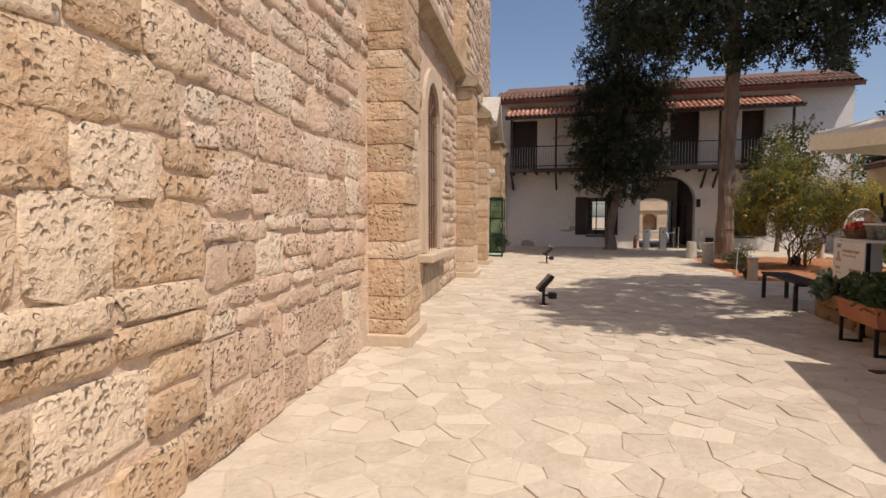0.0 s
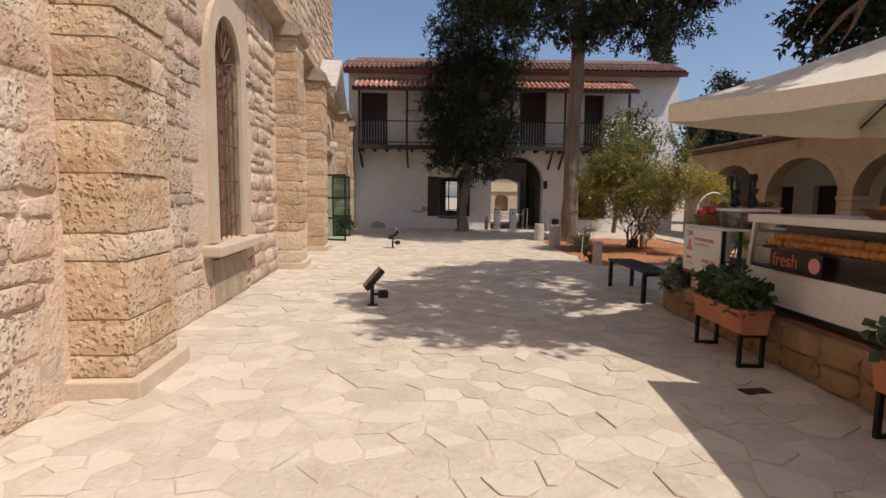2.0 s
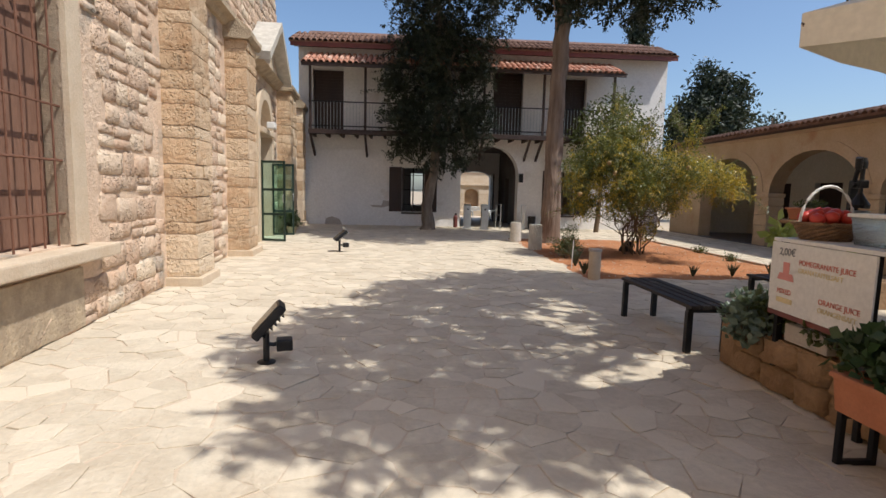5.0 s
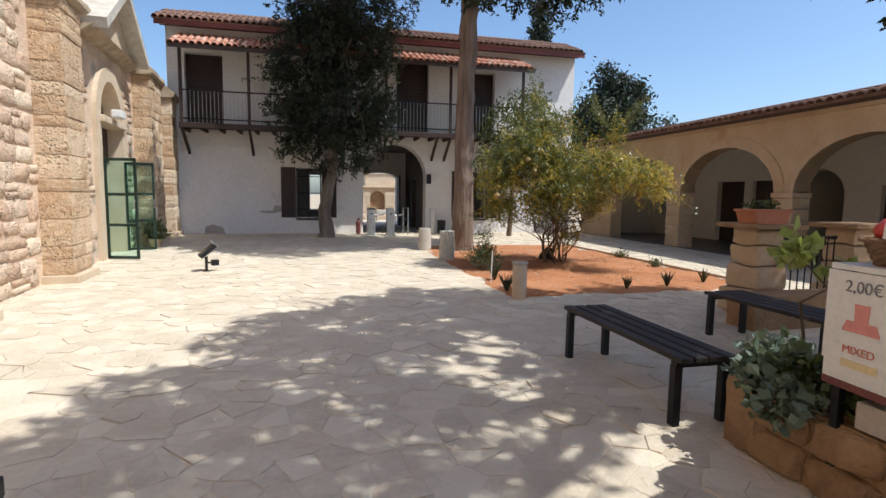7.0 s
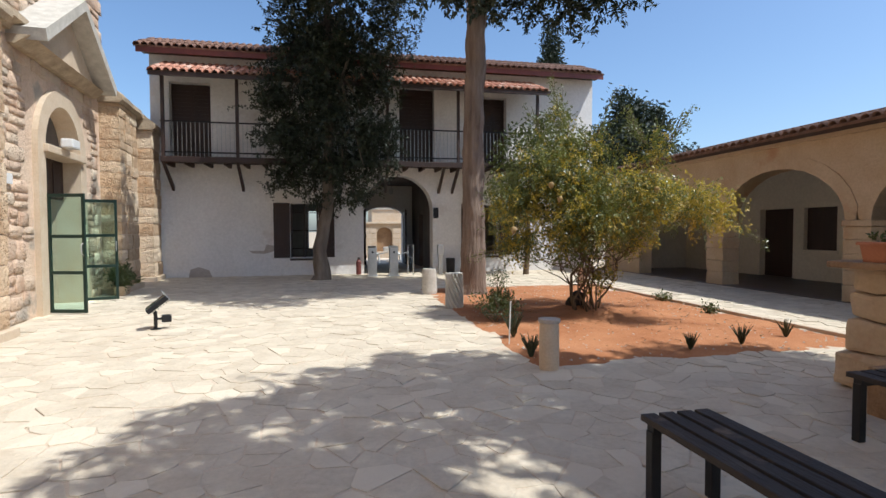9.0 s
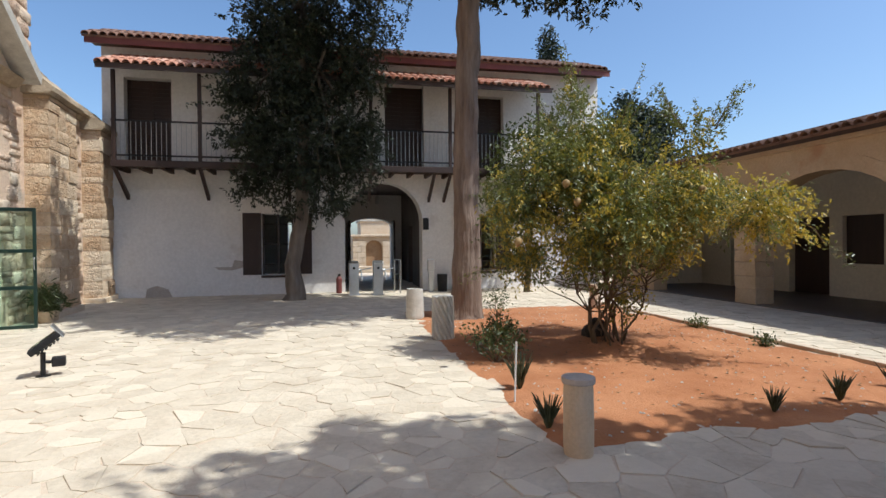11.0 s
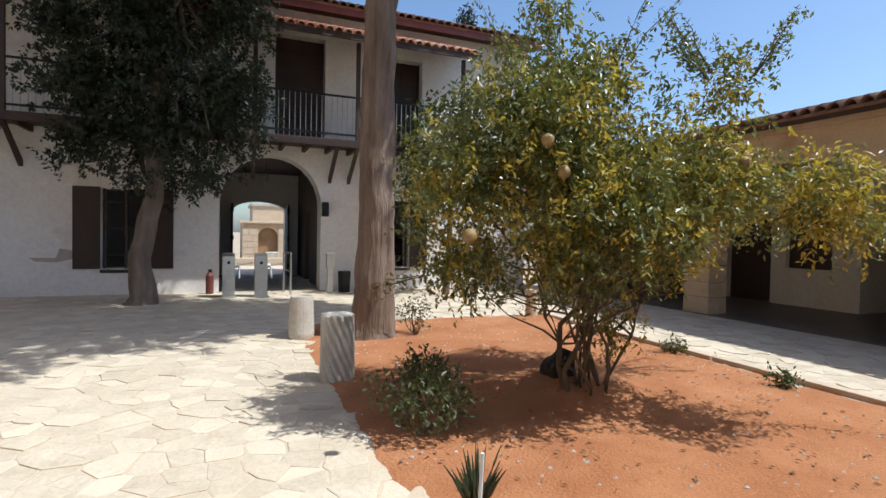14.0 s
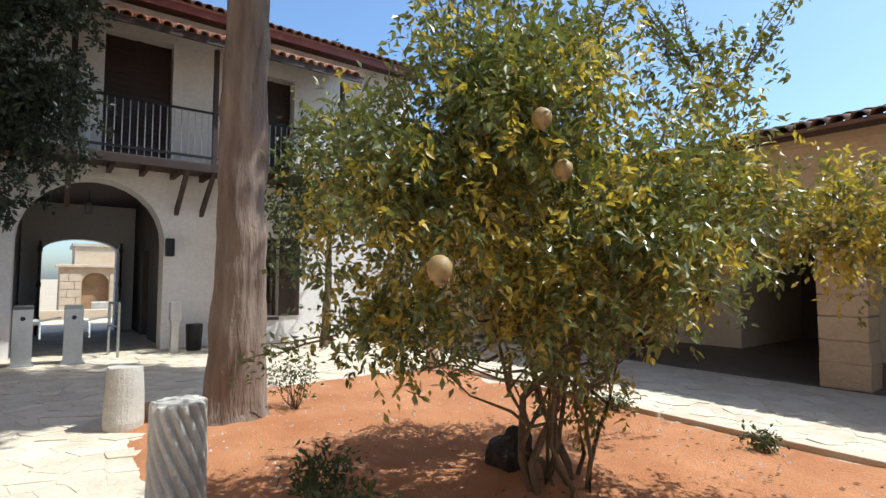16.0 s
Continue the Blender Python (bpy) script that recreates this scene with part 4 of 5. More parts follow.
tree((4.63, 19.62, 0), "tall straight-trunked tree with a high dark crown", [(0, 0, -0.1), (0, 0, 0.3), (0.06, 0, 2.0), (0.1, 0.05, 4.5), (0.2, 0.1, 7.0), (0.25, 0.1, 11.0)],
     [0.40, 0.29, 0.24, 0.225, 0.21, 0.1],
     [((-0.4, -0.6, 7.9), (3.2, 3.0, 1.3)), ((2.4, 0.4, 7.6), (2.4, 2.2, 1.2)), ((-2.2, 0.5, 9.0), (2.6, 2.4, 1.6)), ((0.2, 0, 10.2), (3.4, 3.2, 1.8)), ((3.2, -0.6, 9.2), (2.2, 2.0, 1.5)), ((3.9, 0.0, 8.3), (1.4, 1.4, 0.9)), ((0.1, -0.5, 6.4), (0.5, 0.5, 0.5))],
     3800, 20, 0.24, 0.17, M_BARK, M_PINE, 23, 22, 0.11, twig=0.6, ridged=True)
tree((7.6, 7.4, 0), "large shade tree spreading over the courtyard from behind the stall", [(0, 0, -0.1), (0, 0, 0.3), (-0.2, 0.2, 2.5), (-0.8, 0.6, 4.4), (-1.3, 0.8, 5.6)],
     [0.45, 0.34, 0.28, 0.22, 0.14],
     [((-3.1, -0.2, 7.2), (1.75, 1.8, 0.6)), ((-3.0, -1.85, 7.1), (1.6, 1.0, 0.5)), ((-2.3, 2.2, 7.3), (1.7, 1.3, 0.6)), ((-0.9, 3.3, 7.6), (1.5, 1.2, 0.6)), ((2.6, -1.6, 8.2), (2.0, 2.0, 1.2)), ((-0.4, 2.0, 6.4), (1.0, 1.0, 0.5)),
      ((1.1, 2.2, 7.0), (2.2, 1.9, 0.7)), ((-0.3, 0.3, 7.2), (1.2, 1.2, 0.5)), ((0.3, -2.3, 6.8), (2.0, 1.6, 0.7)), ((1.6, -0.2, 6.9), (1.9, 1.6, 0.8)), ((0.8, 3.9, 5.0), (1.3, 0.8, 0.6)), ((-0.4, 3.8, 4.5), (1.2, 0.75, 0.65)), ((0.6, 3.9, 3.8), (0.6, 0.45, 0.6)), ((0.9, 3.8, 3.2), (0.25, 0.25, 0.5))],
     5600, 18, 0.2, 0.17, M_BARK, M_PINE, 37, 60, 0.15, twig=0.5)
bush_blobs = [((-0.1, 0.0, 2.0), (1.2, 1.1, 0.7)), ((-0.75, -0.3, 2.2), (0.8, 0.7, 0.6)), ((-1.2, 0.0, 1.75), (0.7, 0.8, 0.7)), ((-1.25, 0.1, 1.1), (0.5, 0.5, 0.4)), ((0.75, -0.7, 1.85), (0.75, 0.7, 0.5)), ((1.2, -1.3, 1.65), (0.6, 0.58, 0.48)),
              ((-0.35, 0.0, 2.75), (0.8, 0.7, 0.4)), ((-0.5, 0.0, 3.25), (0.3, 0.3, 0.3)), ((0.8, -0.7, 2.65), (0.32, 0.3, 0.42)), ((0.6, 0.9, 1.7), (0.95, 0.7, 0.65)), ((0.2, 0.0, 0.6), (0.36, 0.3, 0.42)), ((-0.2, -0.8, 1.5), (0.8, 0.5, 0.5)), ((1.6, 0.3, 1.9), (0.7, 0.7, 0.5)), ((-0.55, -0.4, 1.2), (0.8, 0.6, 0.45)), ((0.65, -0.2, 1.25), (0.55, 0.5, 0.4))]
bush = thing("pomegranate_tree", pose(5.78, 16.25, 0.06), "many-stemmed pomegranate tree with yellowing green leaves", "tree")
tips = crown_tips(bush_blobs, 4900, 51, 0.3)
rb = random.Random(5)
shoots = []
for i in range(46):
    top = rb.random() < 0.6
    c, rr = bush_blobs[rb.choice((6, 7, 8, 8, 6))] if top else bush_blobs[rb.choice((2, 4, 5, 5, 12, 3))]
    a = rb.uniform(0, 2 * math.pi)
    s0 = Vector((c[0] + 0.6 * rr[0] * math.cos(a), c[1] + 0.6 * rr[1] * math.sin(a), c[2] + (0.3 if top else -0.1) * rr[2]))
    way = Vector((0.5 * math.cos(a), 0.5 * math.sin(a), rb.uniform(0.5, 1.1))) if top else Vector((0.6 * math.cos(a), 0.6 * math.sin(a), rb.uniform(-0.7, 0.2)))
    shoots.append((s0, s0 + way * rb.uniform(0.45, 0.85)))
mids = np.array([c for c, _ in bush_blobs])
close = mids[np.argmin(((tips[:, None, :] - mids[None]) ** 2).sum(2), axis=1)]
for i in range(13):
    a = 2 * math.pi * i / 13
    base = (0.24 * math.cos(a) * rb.uniform(0.4, 1), 0.2 * math.sin(a) * rb.uniform(0.4, 1), -0.08)
    e = tips[rb.randrange(len(tips))]
    p, q = limb(base, (e[0] * 0.8, e[1] * 0.8, max(e[2], 1.6)), rb.uniform(0.014, 0.034), 0.006, 90 + i, 0.12, 8)
    for w in range(1, 8):
        pull = 1 - 0.25 * math.sin(math.pi * w / 8)
        p[w] = Vector((p[w].x * pull, p[w].y * pull, p[w].z))
    part("stem", tube(B(), p, q, 7), M_TWIG, bush, smooth=True)
    for j in range(9):
        s0 = p[rb.randrange(3, 8)]
        e2 = min((tips[rb.randrange(len(tips))] for _ in range(14)), key=lambda w: (Vector(w) - s0).length)
        pp, qq = limb(s0, e2, 0.012, 0.003, 300 + 9 * i + j, 0.15, 4)
        part("twig", tube(B(), pp, qq, 5), M_TWIG, bush)
ends = []
for i, (a, b) in enumerate(shoots):
    pp, qq = limb(a, b, 0.007, 0.002, 700 + i, 0.08, 4)
    part("shoot", tube(B(), pp, qq, 5), M_TWIG, bush)
    ends += [a.lerp(b, 0.25 + 0.75 * k / 8)[:] for k in range(9)]
ends = np.array(ends)
rng = np.random.default_rng(61)
yellow = rng.uniform(0, 1, len(tips)) < 0.24 + 0.28 * (tips[:, 0] > 0.7) + 0.28 * (np.sin(tips[:, 0] * 2.3 + 1.0) * np.sin(tips[:, 2] * 3.1) > 0.25) - 0.16 * (tips[:, 2] > 2.6)
tagged(part("crown", twig_leaves(tips[~yellow], close[~yellow], 14, 0.30, 0.062, 52, 0.46, 0.35), M_POME, bush), kind="stuff")
tagged(part("yellow_foliage", twig_leaves(tips[yellow], close[yellow], 14, 0.30, 0.060, 54, 0.44, 0.45), M_POME_DRY, bush, "yellowing leaves among the green"), kind="stuff")
tagged(part("spray", twig_leaves(ends, ends - np.array((0.0, 0.0, 0.3)), 7, 0.12, 0.055, 53, 0.42, 0.0), M_POME, bush), kind="stuff")
for x, y, z in ((-1.01, -0.75, 2.07), (-1.64, -0.85, 1.40), (-0.87, -0.75, 1.86), (0.6, -1.0, 2.0)):
    bm = lathe(B(), [(0.004, -0.045), (0.03, -0.04), (0.044, -0.02), (0.045, 0.008), (0.031, 0.035), (0.011, 0.043), (0.015, 0.058), (0.004, 0.059)], 14)
    part("pomegranate", bm, M_DRYFRUIT, bush, "dry yellow-brown pomegranate", pose(x, y, z, 160, 20, 0), True)

tree((17.7, 45, 0), "dark slim cypress rising behind the roof", [(0, 0, -0.3), (0, 0, 6), (0, 0, 15)], [0.25, 0.2, 0.06], [((0, 0, 6), (0.9, 0.9, 4)), ((0, 0, 11.5), (0.85, 0.85, 3.4)), ((0, 0, 14.7), (0.6, 0.6, 2.0))], 600, 22, 0.2, 0.32, M_BARK, M_PINE, 71, 4, 0.05)
tree((18.6, 36, 0), "broad dark pine behind the corner of the courtyard", [(0, 0, -0.3), (0, 0, 3), (0.3, 0, 7)], [0.35, 0.3, 0.1], [((0, 0, 6), (2.4, 2.2, 1.6)), ((0.8, 0, 7.6), (1.6, 1.5, 1.1)), ((-0.9, 0, 4.4), (1.8, 1.6, 1.4)), ((-0.2, 0, 8.6), (0.9, 0.9, 0.8))], 800, 24, 0.25, 0.3, M_BARK, M_PINE, 73, 8, 0.08)
tree((25.5, 40, 0), "small far conifer behind the arcade roof", [(0, 0, -0.3), (0, 0, 3), (0, 0, 7)], [0.3, 0.2, 0.05], [((0, 0, 4.4), (1.8, 1.8, 1.2)), ((0, 0, 6.0), (1.0, 1.0, 1.2))], 200, 12, 0.25, 0.3, M_BARK, M_PINE, 75, 4, 0.06)
tree((7.7, 24.2, 0), "green shrub with slender leaves before the house", [(0, 0, -0.1), (0.1, 0, 1.2), (0.1, 0, 3.2)], [0.1, 0.08, 0.03], [((0, 0, 3.6), (1.1, 0.8, 1.3)), ((0.9, 0.1, 4.0), (0.9, 0.7, 1.2)), ((-0.6, 0, 2.4), (0.7, 0.6, 1.0))], 260, 13, 0.17, 0.17, M_TWIG, M_SHRUB, 77, 7, 0.035)

# ---- bed: column drums, aloes, stake ----
def drum(x, y, h, r0, r1, label, material, spiral=False):
    c = thing("column_stump", pose(x, y, 0.0, 0, 0, 20), label, "stone column")
    k, n = (112, 60) if spiral else (24, 8)
    rings = []
    for j in range(n + 1):
        f = j / n
        ring = []
        for i in range(k):
            a = 2 * math.pi * i / k
            r = r0 + (r1 - r0) * f
            if spiral:
                r *= 1 - 0.17 * (0.5 + 0.5 * math.sin(14 * a + 26 * f)) ** 2
            r *= 1 + 0.03 * noise.noise(Vector((math.cos(a), math.sin(a), f * 2 + x)))
            if f in (0, 1):
                r *= 0.95
            ring.append((r * math.cos(a), r * math.sin(a), h * f + (0.015 * noise.noise(Vector((math.cos(a) * 2, math.sin(a) * 2, 9))) if j == n else 0)))
        rings.append(ring)
    part("shaft", tube_rings(B(), rings), material, c)
    return c


drum(3.76, 17.62, 0.66, 0.175, 0.165, "weathered column stump carved with spiral flutes", M_MARBLE, True)
drum(3.70, 19.85, 0.58, 0.18, 0.155, "plain tapered stone column stump beside the bed", M_MARBLE)
d = drum(3.74, 13.2, 0.50, 0.105, 0.10, "small round stone bollard with a grey cap", M_SMOOTH)
part("cap", lathe(B(), [(0.02, 0.49), (0.112, 0.49), (0.115, 0.50), (0.113, 0.53), (0.02, 0.54)], 24), M_PATCH, d)
part("shaft", lathe(B(), [(0.02, 0), (0.11, 0), (0.105, 0.5), (0.02, 0.5)], 20), M_SMOOTH, thing("column_stump", pose(7.9, 20.6, 0), "small round pale bollard at the bed's far corner", "stone column"))
stake = thing("plant_stake", pose(3.70, 14.35, 0), "thin white plastic stake in the red soil", "stake")
part("rod", tube(B(), [(0, 0, -0.05), (0.01, 0, 0.3), (0.02, 0, 0.56)], 0.009, 8), M_WHITEPANEL, stake)


def blade_plant(name, x, y, h, count, label, leaf, seed, spread=0.42, width=0.075, cat="plant"):
    """A rosette of thick pointed leaves."""
    r = random.Random(seed)
    t = thing(name, pose(x, y, 0.01), label, cat, "aloes in the bed" if name == "aloe" else "")
    for i in range(count):
        a, lean = r.uniform(0, 2 * math.pi), r.uniform(0.1, 1.0) ** 0.7 * spread
        l = h * r.uniform(0.7, 1.1)
        pts, rad = [], []
        for k in range(5):
            f = k / 4
            out = l * f * (lean + 0.25 * lean * f)
            pts.append((out * math.cos(a), out * math.sin(a), l * f * (1 - 0.25 * lean * f)))
            rad.append(max(0.002, h * width * (1 - f) * (0.5 if k == 0 else 1)))
        part("leaf", tube(B(), pts, rad, 5), leaf, t)
    return t


blade_plant("aloe", 3.91, 14.77, 0.36, 44, "dark spiky aloe in red soil", M_ALOE, 1)
blade_plant("aloe", 3.72, 13.66, 0.27, 40, "dark spiky aloe beside the stone bollard", M_ALOE, 2)
blade_plant("aloe", 5.70, 13.56, 0.22, 30, "small reddish dark aloe in bare soil", M_ALOE, 3)
blade_plant("aloe", 6.52, 13.68, 0.27, 34, "small dark aloe in bare soil", M_ALOE, 4)
blade_plant("aloe", 7.4, 13.9, 0.26, 18, "small dark aloe near the bed's edge", M_ALOE, 6)


def low_shrub(x, y, r, h, n, leaf, label, seed, size=0.06):
    t = thing("low_shrub", pose(x, y, 0), label, "shrub")
    ends = crown_tips([((0, 0, h * 0.6), (r, r, h * 0.45))], n, seed, 0.3)
    for i in range(10):
        p, q = limb((0, 0, -0.03), ends[i * (len(ends) // 10)], 0.01, 0.003, seed + i, 0.2, 4)
        part("stem", tube(B(), p, q, 5), M_TWIG, t)
    tagged(part("foliage", leaf_mesh(ends, 9, 0.045, size, seed, 0.0, 0.4), leaf, t), kind="stuff")


low_shrub(4.05, 15.97, 0.36, 0.5, 110, M_SHRUB, "low leafy shrub with reddish tips in red soil", 201)
low_shrub(4.45, 17.0, 0.25, 0.35, 50, M_SHRUB, "sparse dry shrub in red soil", 203)
low_shrub(5.3, 19.6, 0.3, 0.55, 40, M_SHRUB, "sparse twiggy shrub beside the tall trunk", 205)
low_shrub(8.0, 17.4, 0.18, 0.18, 30, M_SHRUB, "small weed along the kerb", 209)
low_shrub(7.9, 15.9, 0.16, 0.15, 26, M_SHRUB, "small weed along the kerb", 211)
rk = thing("lava_rock", pose(5.77, 16.72, 0.02), "dark rough rock at the foot of the pomegranate", "rock")
bm = B()
bmesh.ops.create_icosphere(bm, subdivisions=3, radius=0.17)
for v in bm.verts:
    v.co += noise.noise_vector(v.co * 6) * 0.07
    v.co.z = max(v.co.z * 1.2 + 0.12, -0.02)
part("body", bm, M_ROCK, rk, smooth=True)
verts, faces = [], []
rp = random.Random(77)
for i in range(900):
    x, y, s = rp.uniform(BED[0] + 0.1, BED[1] - 0.1), rp.uniform(BED[2] + 0.1, BED[3] - 0.1), rp.uniform(0.006, 0.02)
    o = len(verts)
    z = 0.02 + 0.03 * noise.noise(Vector((x * 1.1, y * 1.1, 3)))
    verts += [(x - s, y, z), (x + s * 0.4, y - s, z), (x + s, y + s * 0.5, z), (x - s * 0.2, y + s, z), (x, y, z + s * 0.8)]
    faces += [(o, o + 1, o + 4), (o + 1, o + 2, o + 4), (o + 2, o + 3, o + 4), (o + 3, o, o + 4)]
tagged(part("pebbles", (verts, faces), M_MARBLE), "scattered pale pebbles on red soil", "pebbles", kind="stuff")

verts, faces = [], []
for i in range(650):
    a, rr = rp.uniform(0, 2 * math.pi), rp.uniform(0, 1) ** 0.6 * 2.6
    x, y, z0, h = 5.8 + rr * math.cos(a), 16.2 + rr * math.sin(a), rp.uniform(0, 6.28), rp.uniform(0.012, 0.028)
    if BED[0] + 0.1 < x < BED[1] - 0.1 and BED[2] + 0.1 < y < BED[3] - 0.1:
        z = 0.033 + 0.03 * noise.noise(Vector((x * 1.1, y * 1.1, 3))) + 0.10 * math.exp(-((x - 5.85) ** 2 + (y - 16.4) ** 2) / 0.5)
        c, d, o = math.cos(z0), math.sin(z0), len(verts)
        verts += [(x - c * h, y - d * h, z), (x + d * h * 0.4, y - c * h * 0.4, z + 0.006), (x + c * h, y + d * h, z), (x - d * h * 0.4, y + c * h * 0.4, z + 0.008)]
        faces.append((o, o + 1, o + 2, o + 3))
tagged(part("leaf_litter", (verts, faces), M_LITTER), "dry fallen leaves under the pomegranate tree", "leaf litter", kind="stuff")

# ---- benches ----
def bench(x0, x1, y0, y1, label):
    b = thing("bench", pose((x0 + x1) / 2, (y0 + y1) / 2, 0), label, "bench", "courtyard benches")
    w, l = (x1 - x0) / 2, (y1 - y0) / 2
    for i in range(4):
        x = -w + (2 * w) * (i + 0.5) / 4
        part("plank", box(B(), x - w / 4 + 0.012, x + w / 4 - 0.012, -l, l, 0.43, 0.465, 0.006), M_BENCH, b)
    for sx in (-1, 1):
        for sy in (-1, 1):
            cx, cy = sx * (w - 0.04), sy * (l - 0.08)
            part("leg", box(B(), cx - 0.028, cx + 0.028, cy - 0.028, cy + 0.028, 0, 0.40, 0.004), M_IRON, b)
    for sy in (-1, 1):
        part("crosspiece", box(B(), -w + 0.02, w - 0.02, sy * (l - 0.08) - 0.028, sy * (l - 0.08) + 0.028, 0.39, 0.43), M_IRON, b)


bench(3.13, 3.57, 9.02, 10.62, "dark slatted bench with square black legs")
bench(5.0, 5.5, 9.6, 11.06, "dark weathered slatted bench beside the stone pillar")


# ---- ground spotlights ----
def spotlight(x, y, turn, s, label, tilt=-48, visor=False):
    g = thing("ground_spotlight", pose(x, y, 0, 0, 0, turn), label, "spotlight", "ground spotlights")
    part("base", lathe(B(), [(0.02, 0), (0.075, 0), (0.075, 0.012), (0.03, 0.02), (0.02, 0.02)], 14), M_IRON, g)
    part("post", tube(B(), [(0, 0, 0.01), (0, 0, 0.26 * s)], 0.026, 10), M_IRON, g)
    h = part("head", box(B(), -0.17, 0.17, -0.13, 0.13, -0.035, 0.035, 0.015), M_IRON, g, at=pose(0.02, 0, 0.36 * s, 0, tilt, 0))
    if visor:
        # added end plate; its pale steel stands in for sun glare on the head
        part("visor", box(B(), 0.165, 0.18, -0.11, 0.11, -0.06, 0.12, 0.004), M_STEEL, h, "plate at the lamp head's end, pale metal for sun glare")
    part("glass", box(B(), -0.15, 0.15, -0.11, 0.11, 0.036, 0.042), M_GLASSDARK, h)
    for i in range(6):
        part("fin", box(B(), -0.12 + 0.045 * i, -0.112 + 0.045 * i, -0.1, 0.1, -0.065, -0.034), M_IRON, h)
    part("arm", tube(B(), [(0, 0, 0.16 * s), (0.06, 0, 0.15 * s), (0.1, 0, 0.16 * s)], 0.018, 8), M_IRON, g)
    part("driver_box", box(B(), 0.08, 0.21, -0.06, 0.06, 0.10 * s, 0.2 * s, 0.014), M_IRON, g)


spotlight(-0.60, 8.78, 15, 1.0, "black floodlight on a short post tilted at the church wall")
spotlight(-1.05, 16.55, 20, 1.05, "black floodlight on a short post beside the open gate", -38, True)

# ---- turnstiles at the archway ----
for x, y in ((2.78, 24.9), (3.45, 24.8)):
    t = thing("turnstile", pose(x, y, 0), "brushed steel turnstile pedestal before the archway", "turnstile", "archway turnstiles")
    part("pedestal", prism(B(), [(-0.17, 0.0), (0.17, 0.0), (0.17, 0.97), (-0.17, 0.91)], "x", -0.13, 0.13), M_STEEL, t)
    part("foot", box(B(), -0.17, 0.17, -0.2, 0.2, -0.01, 0.03, 0.006), M_STEEL, t)
    part("card_slot", lathe(B(), [(0.001, 0), (0.035, 0), (0.035, 0.008), (0.001, 0.008)], 16), M_IRON, t, at=pose(0.0, -0.172, 0.77, 90, 0, 0))
    part("hub", lathe(B(), [(0.001, 0), (0.06, 0), (0.05, 0.07), (0.001, 0.08)], 14), M_STEEL, t, at=pose(0.13, 0, 0.70, 0, 90, 0))
    for e in ((0.5, 0.0, 0.76), (0.22, -0.12, 0.42), (0.22, 0.3, 0.5)):
        part("arm", tube(B(), [(0.17, 0, 0.70), (0.22, e[1] * 0.2, 0.71 if e[2] > 0.7 else 0.66), e], 0.017, 8), M_STEEL, t)
r = thing("guide_rail", pose(4.12, 25.0, 0), "narrow steel guide rail beside the turnstile", "rail")
part("post", tube(B(), [(0, 0, 0), (0, 0, 0.98)], 0.024, 10), M_STEEL, r)
part("post", tube(B(), [(-0.1, 0.55, 0), (-0.1, 0.55, 0.98)], 0.024, 10), M_STEEL, r)
for z in (0.55, 0.97):
    part("bar", tube(B(), [(0, 0, z), (-0.1, 0.55, z)], 0.02, 8), M_STEEL, r)
r = thing("hanging_lantern", pose(3.75, 28.0, 0), "small glass lantern hanging in the archway passage", "lamp")
part("rod", tube(B(), [(0, 0, 3.1), (0, 0, 3.4)], 0.008, 6), M_IRON, r)
part("cage", lathe(B(), [(0.02, 2.82), (0.07, 2.84), (0.09, 3.03), (0.04, 3.1), (0.01, 3.12)], 8), M_STEEL, r)
r = thing("ticket_post", pose(5.05, 25.1, 0), "grey metal ticket post beside the archway", "post")
part("post", box(B(), -0.07, 0.07, -0.06, 0.06, 0, 0.62, 0.01), M_STEEL, r)
part("head", box(B(), -0.1, 0.1, -0.08, 0.08, 0.62, 0.98, 0.02), M_STEEL, r)
# plain round body, made up in place of a black stand with a label
r = thing("litter_bin", pose(5.45, 25.35, 0), "dark round body in place of a black stand by the wall", "bin")
part("body", lathe(B(), [(0.02, 0), (0.14, 0), (0.16, 0.5), (0.15, 0.52), (0.02, 0.52)], 18), M_IRON, r)
r = thing("fire_extinguisher", pose(2.38, 25.6, 0), "dull red fire extinguisher standing by the archway", "extinguisher")
part("cylinder", lathe(B(), [(0.02, 0), (0.08, 0), (0.085, 0.05), (0.085, 0.42), (0.04, 0.5), (0.02, 0.5)], 16), M_FASCIA, r)
part("valve", box(B(), -0.03, 0.05, -0.02, 0.02, 0.5, 0.57, 0.005), M_IRON, r)
r = thing("wall_lantern", pose(5.02, FY - 0.02, 2.05), "dark wall lantern beside the archway", "lamp")
part("cage", box(B(), -0.08, 0.08, -0.2, -0.04, -0.18, 0.18, 0.02), M_IRON, r)
part("bracket", box(B(), -0.02, 0.02, -0.06, 0.02, 0.12, 0.16), M_IRON, r)
r = thing("door_floodlight", CH @ pose(-0.22, 13.7, 3.08), "white floodlight on the lintel of the side door", "lamp")
part("body", box(B(), -0.05, 0.16, -0.18, 0.18, -0.07, 0.1, 0.03), M_WHITEPANEL, r)
for v, h in ((15.75, 0.42), (16.0, 0.3)):
    p = thing("potted_plant", CH @ pose(0.05, v, 0), "leafy green plant in a stone-coloured pot by the buttress", "potted plant", "pots by the side door")
    part("pot", lathe(B(), [(0.02, 0), (0.11, 0), (0.15, 0.2), (0.16, 0.22), (0.13, 0.22), (0.02, 0.18)], 18), M_BUFF, p)
    tagged(part("leaves", leaf_mesh(crown_tips([((0, 0, 0.22 + h * 0.5), (0.22, 0.22, h * 0.6))], 60, int(v * 10), 0.3), 6, 0.05, 0.16, 5, -0.3, 0.2), M_SHRUB, p), kind="stuff")

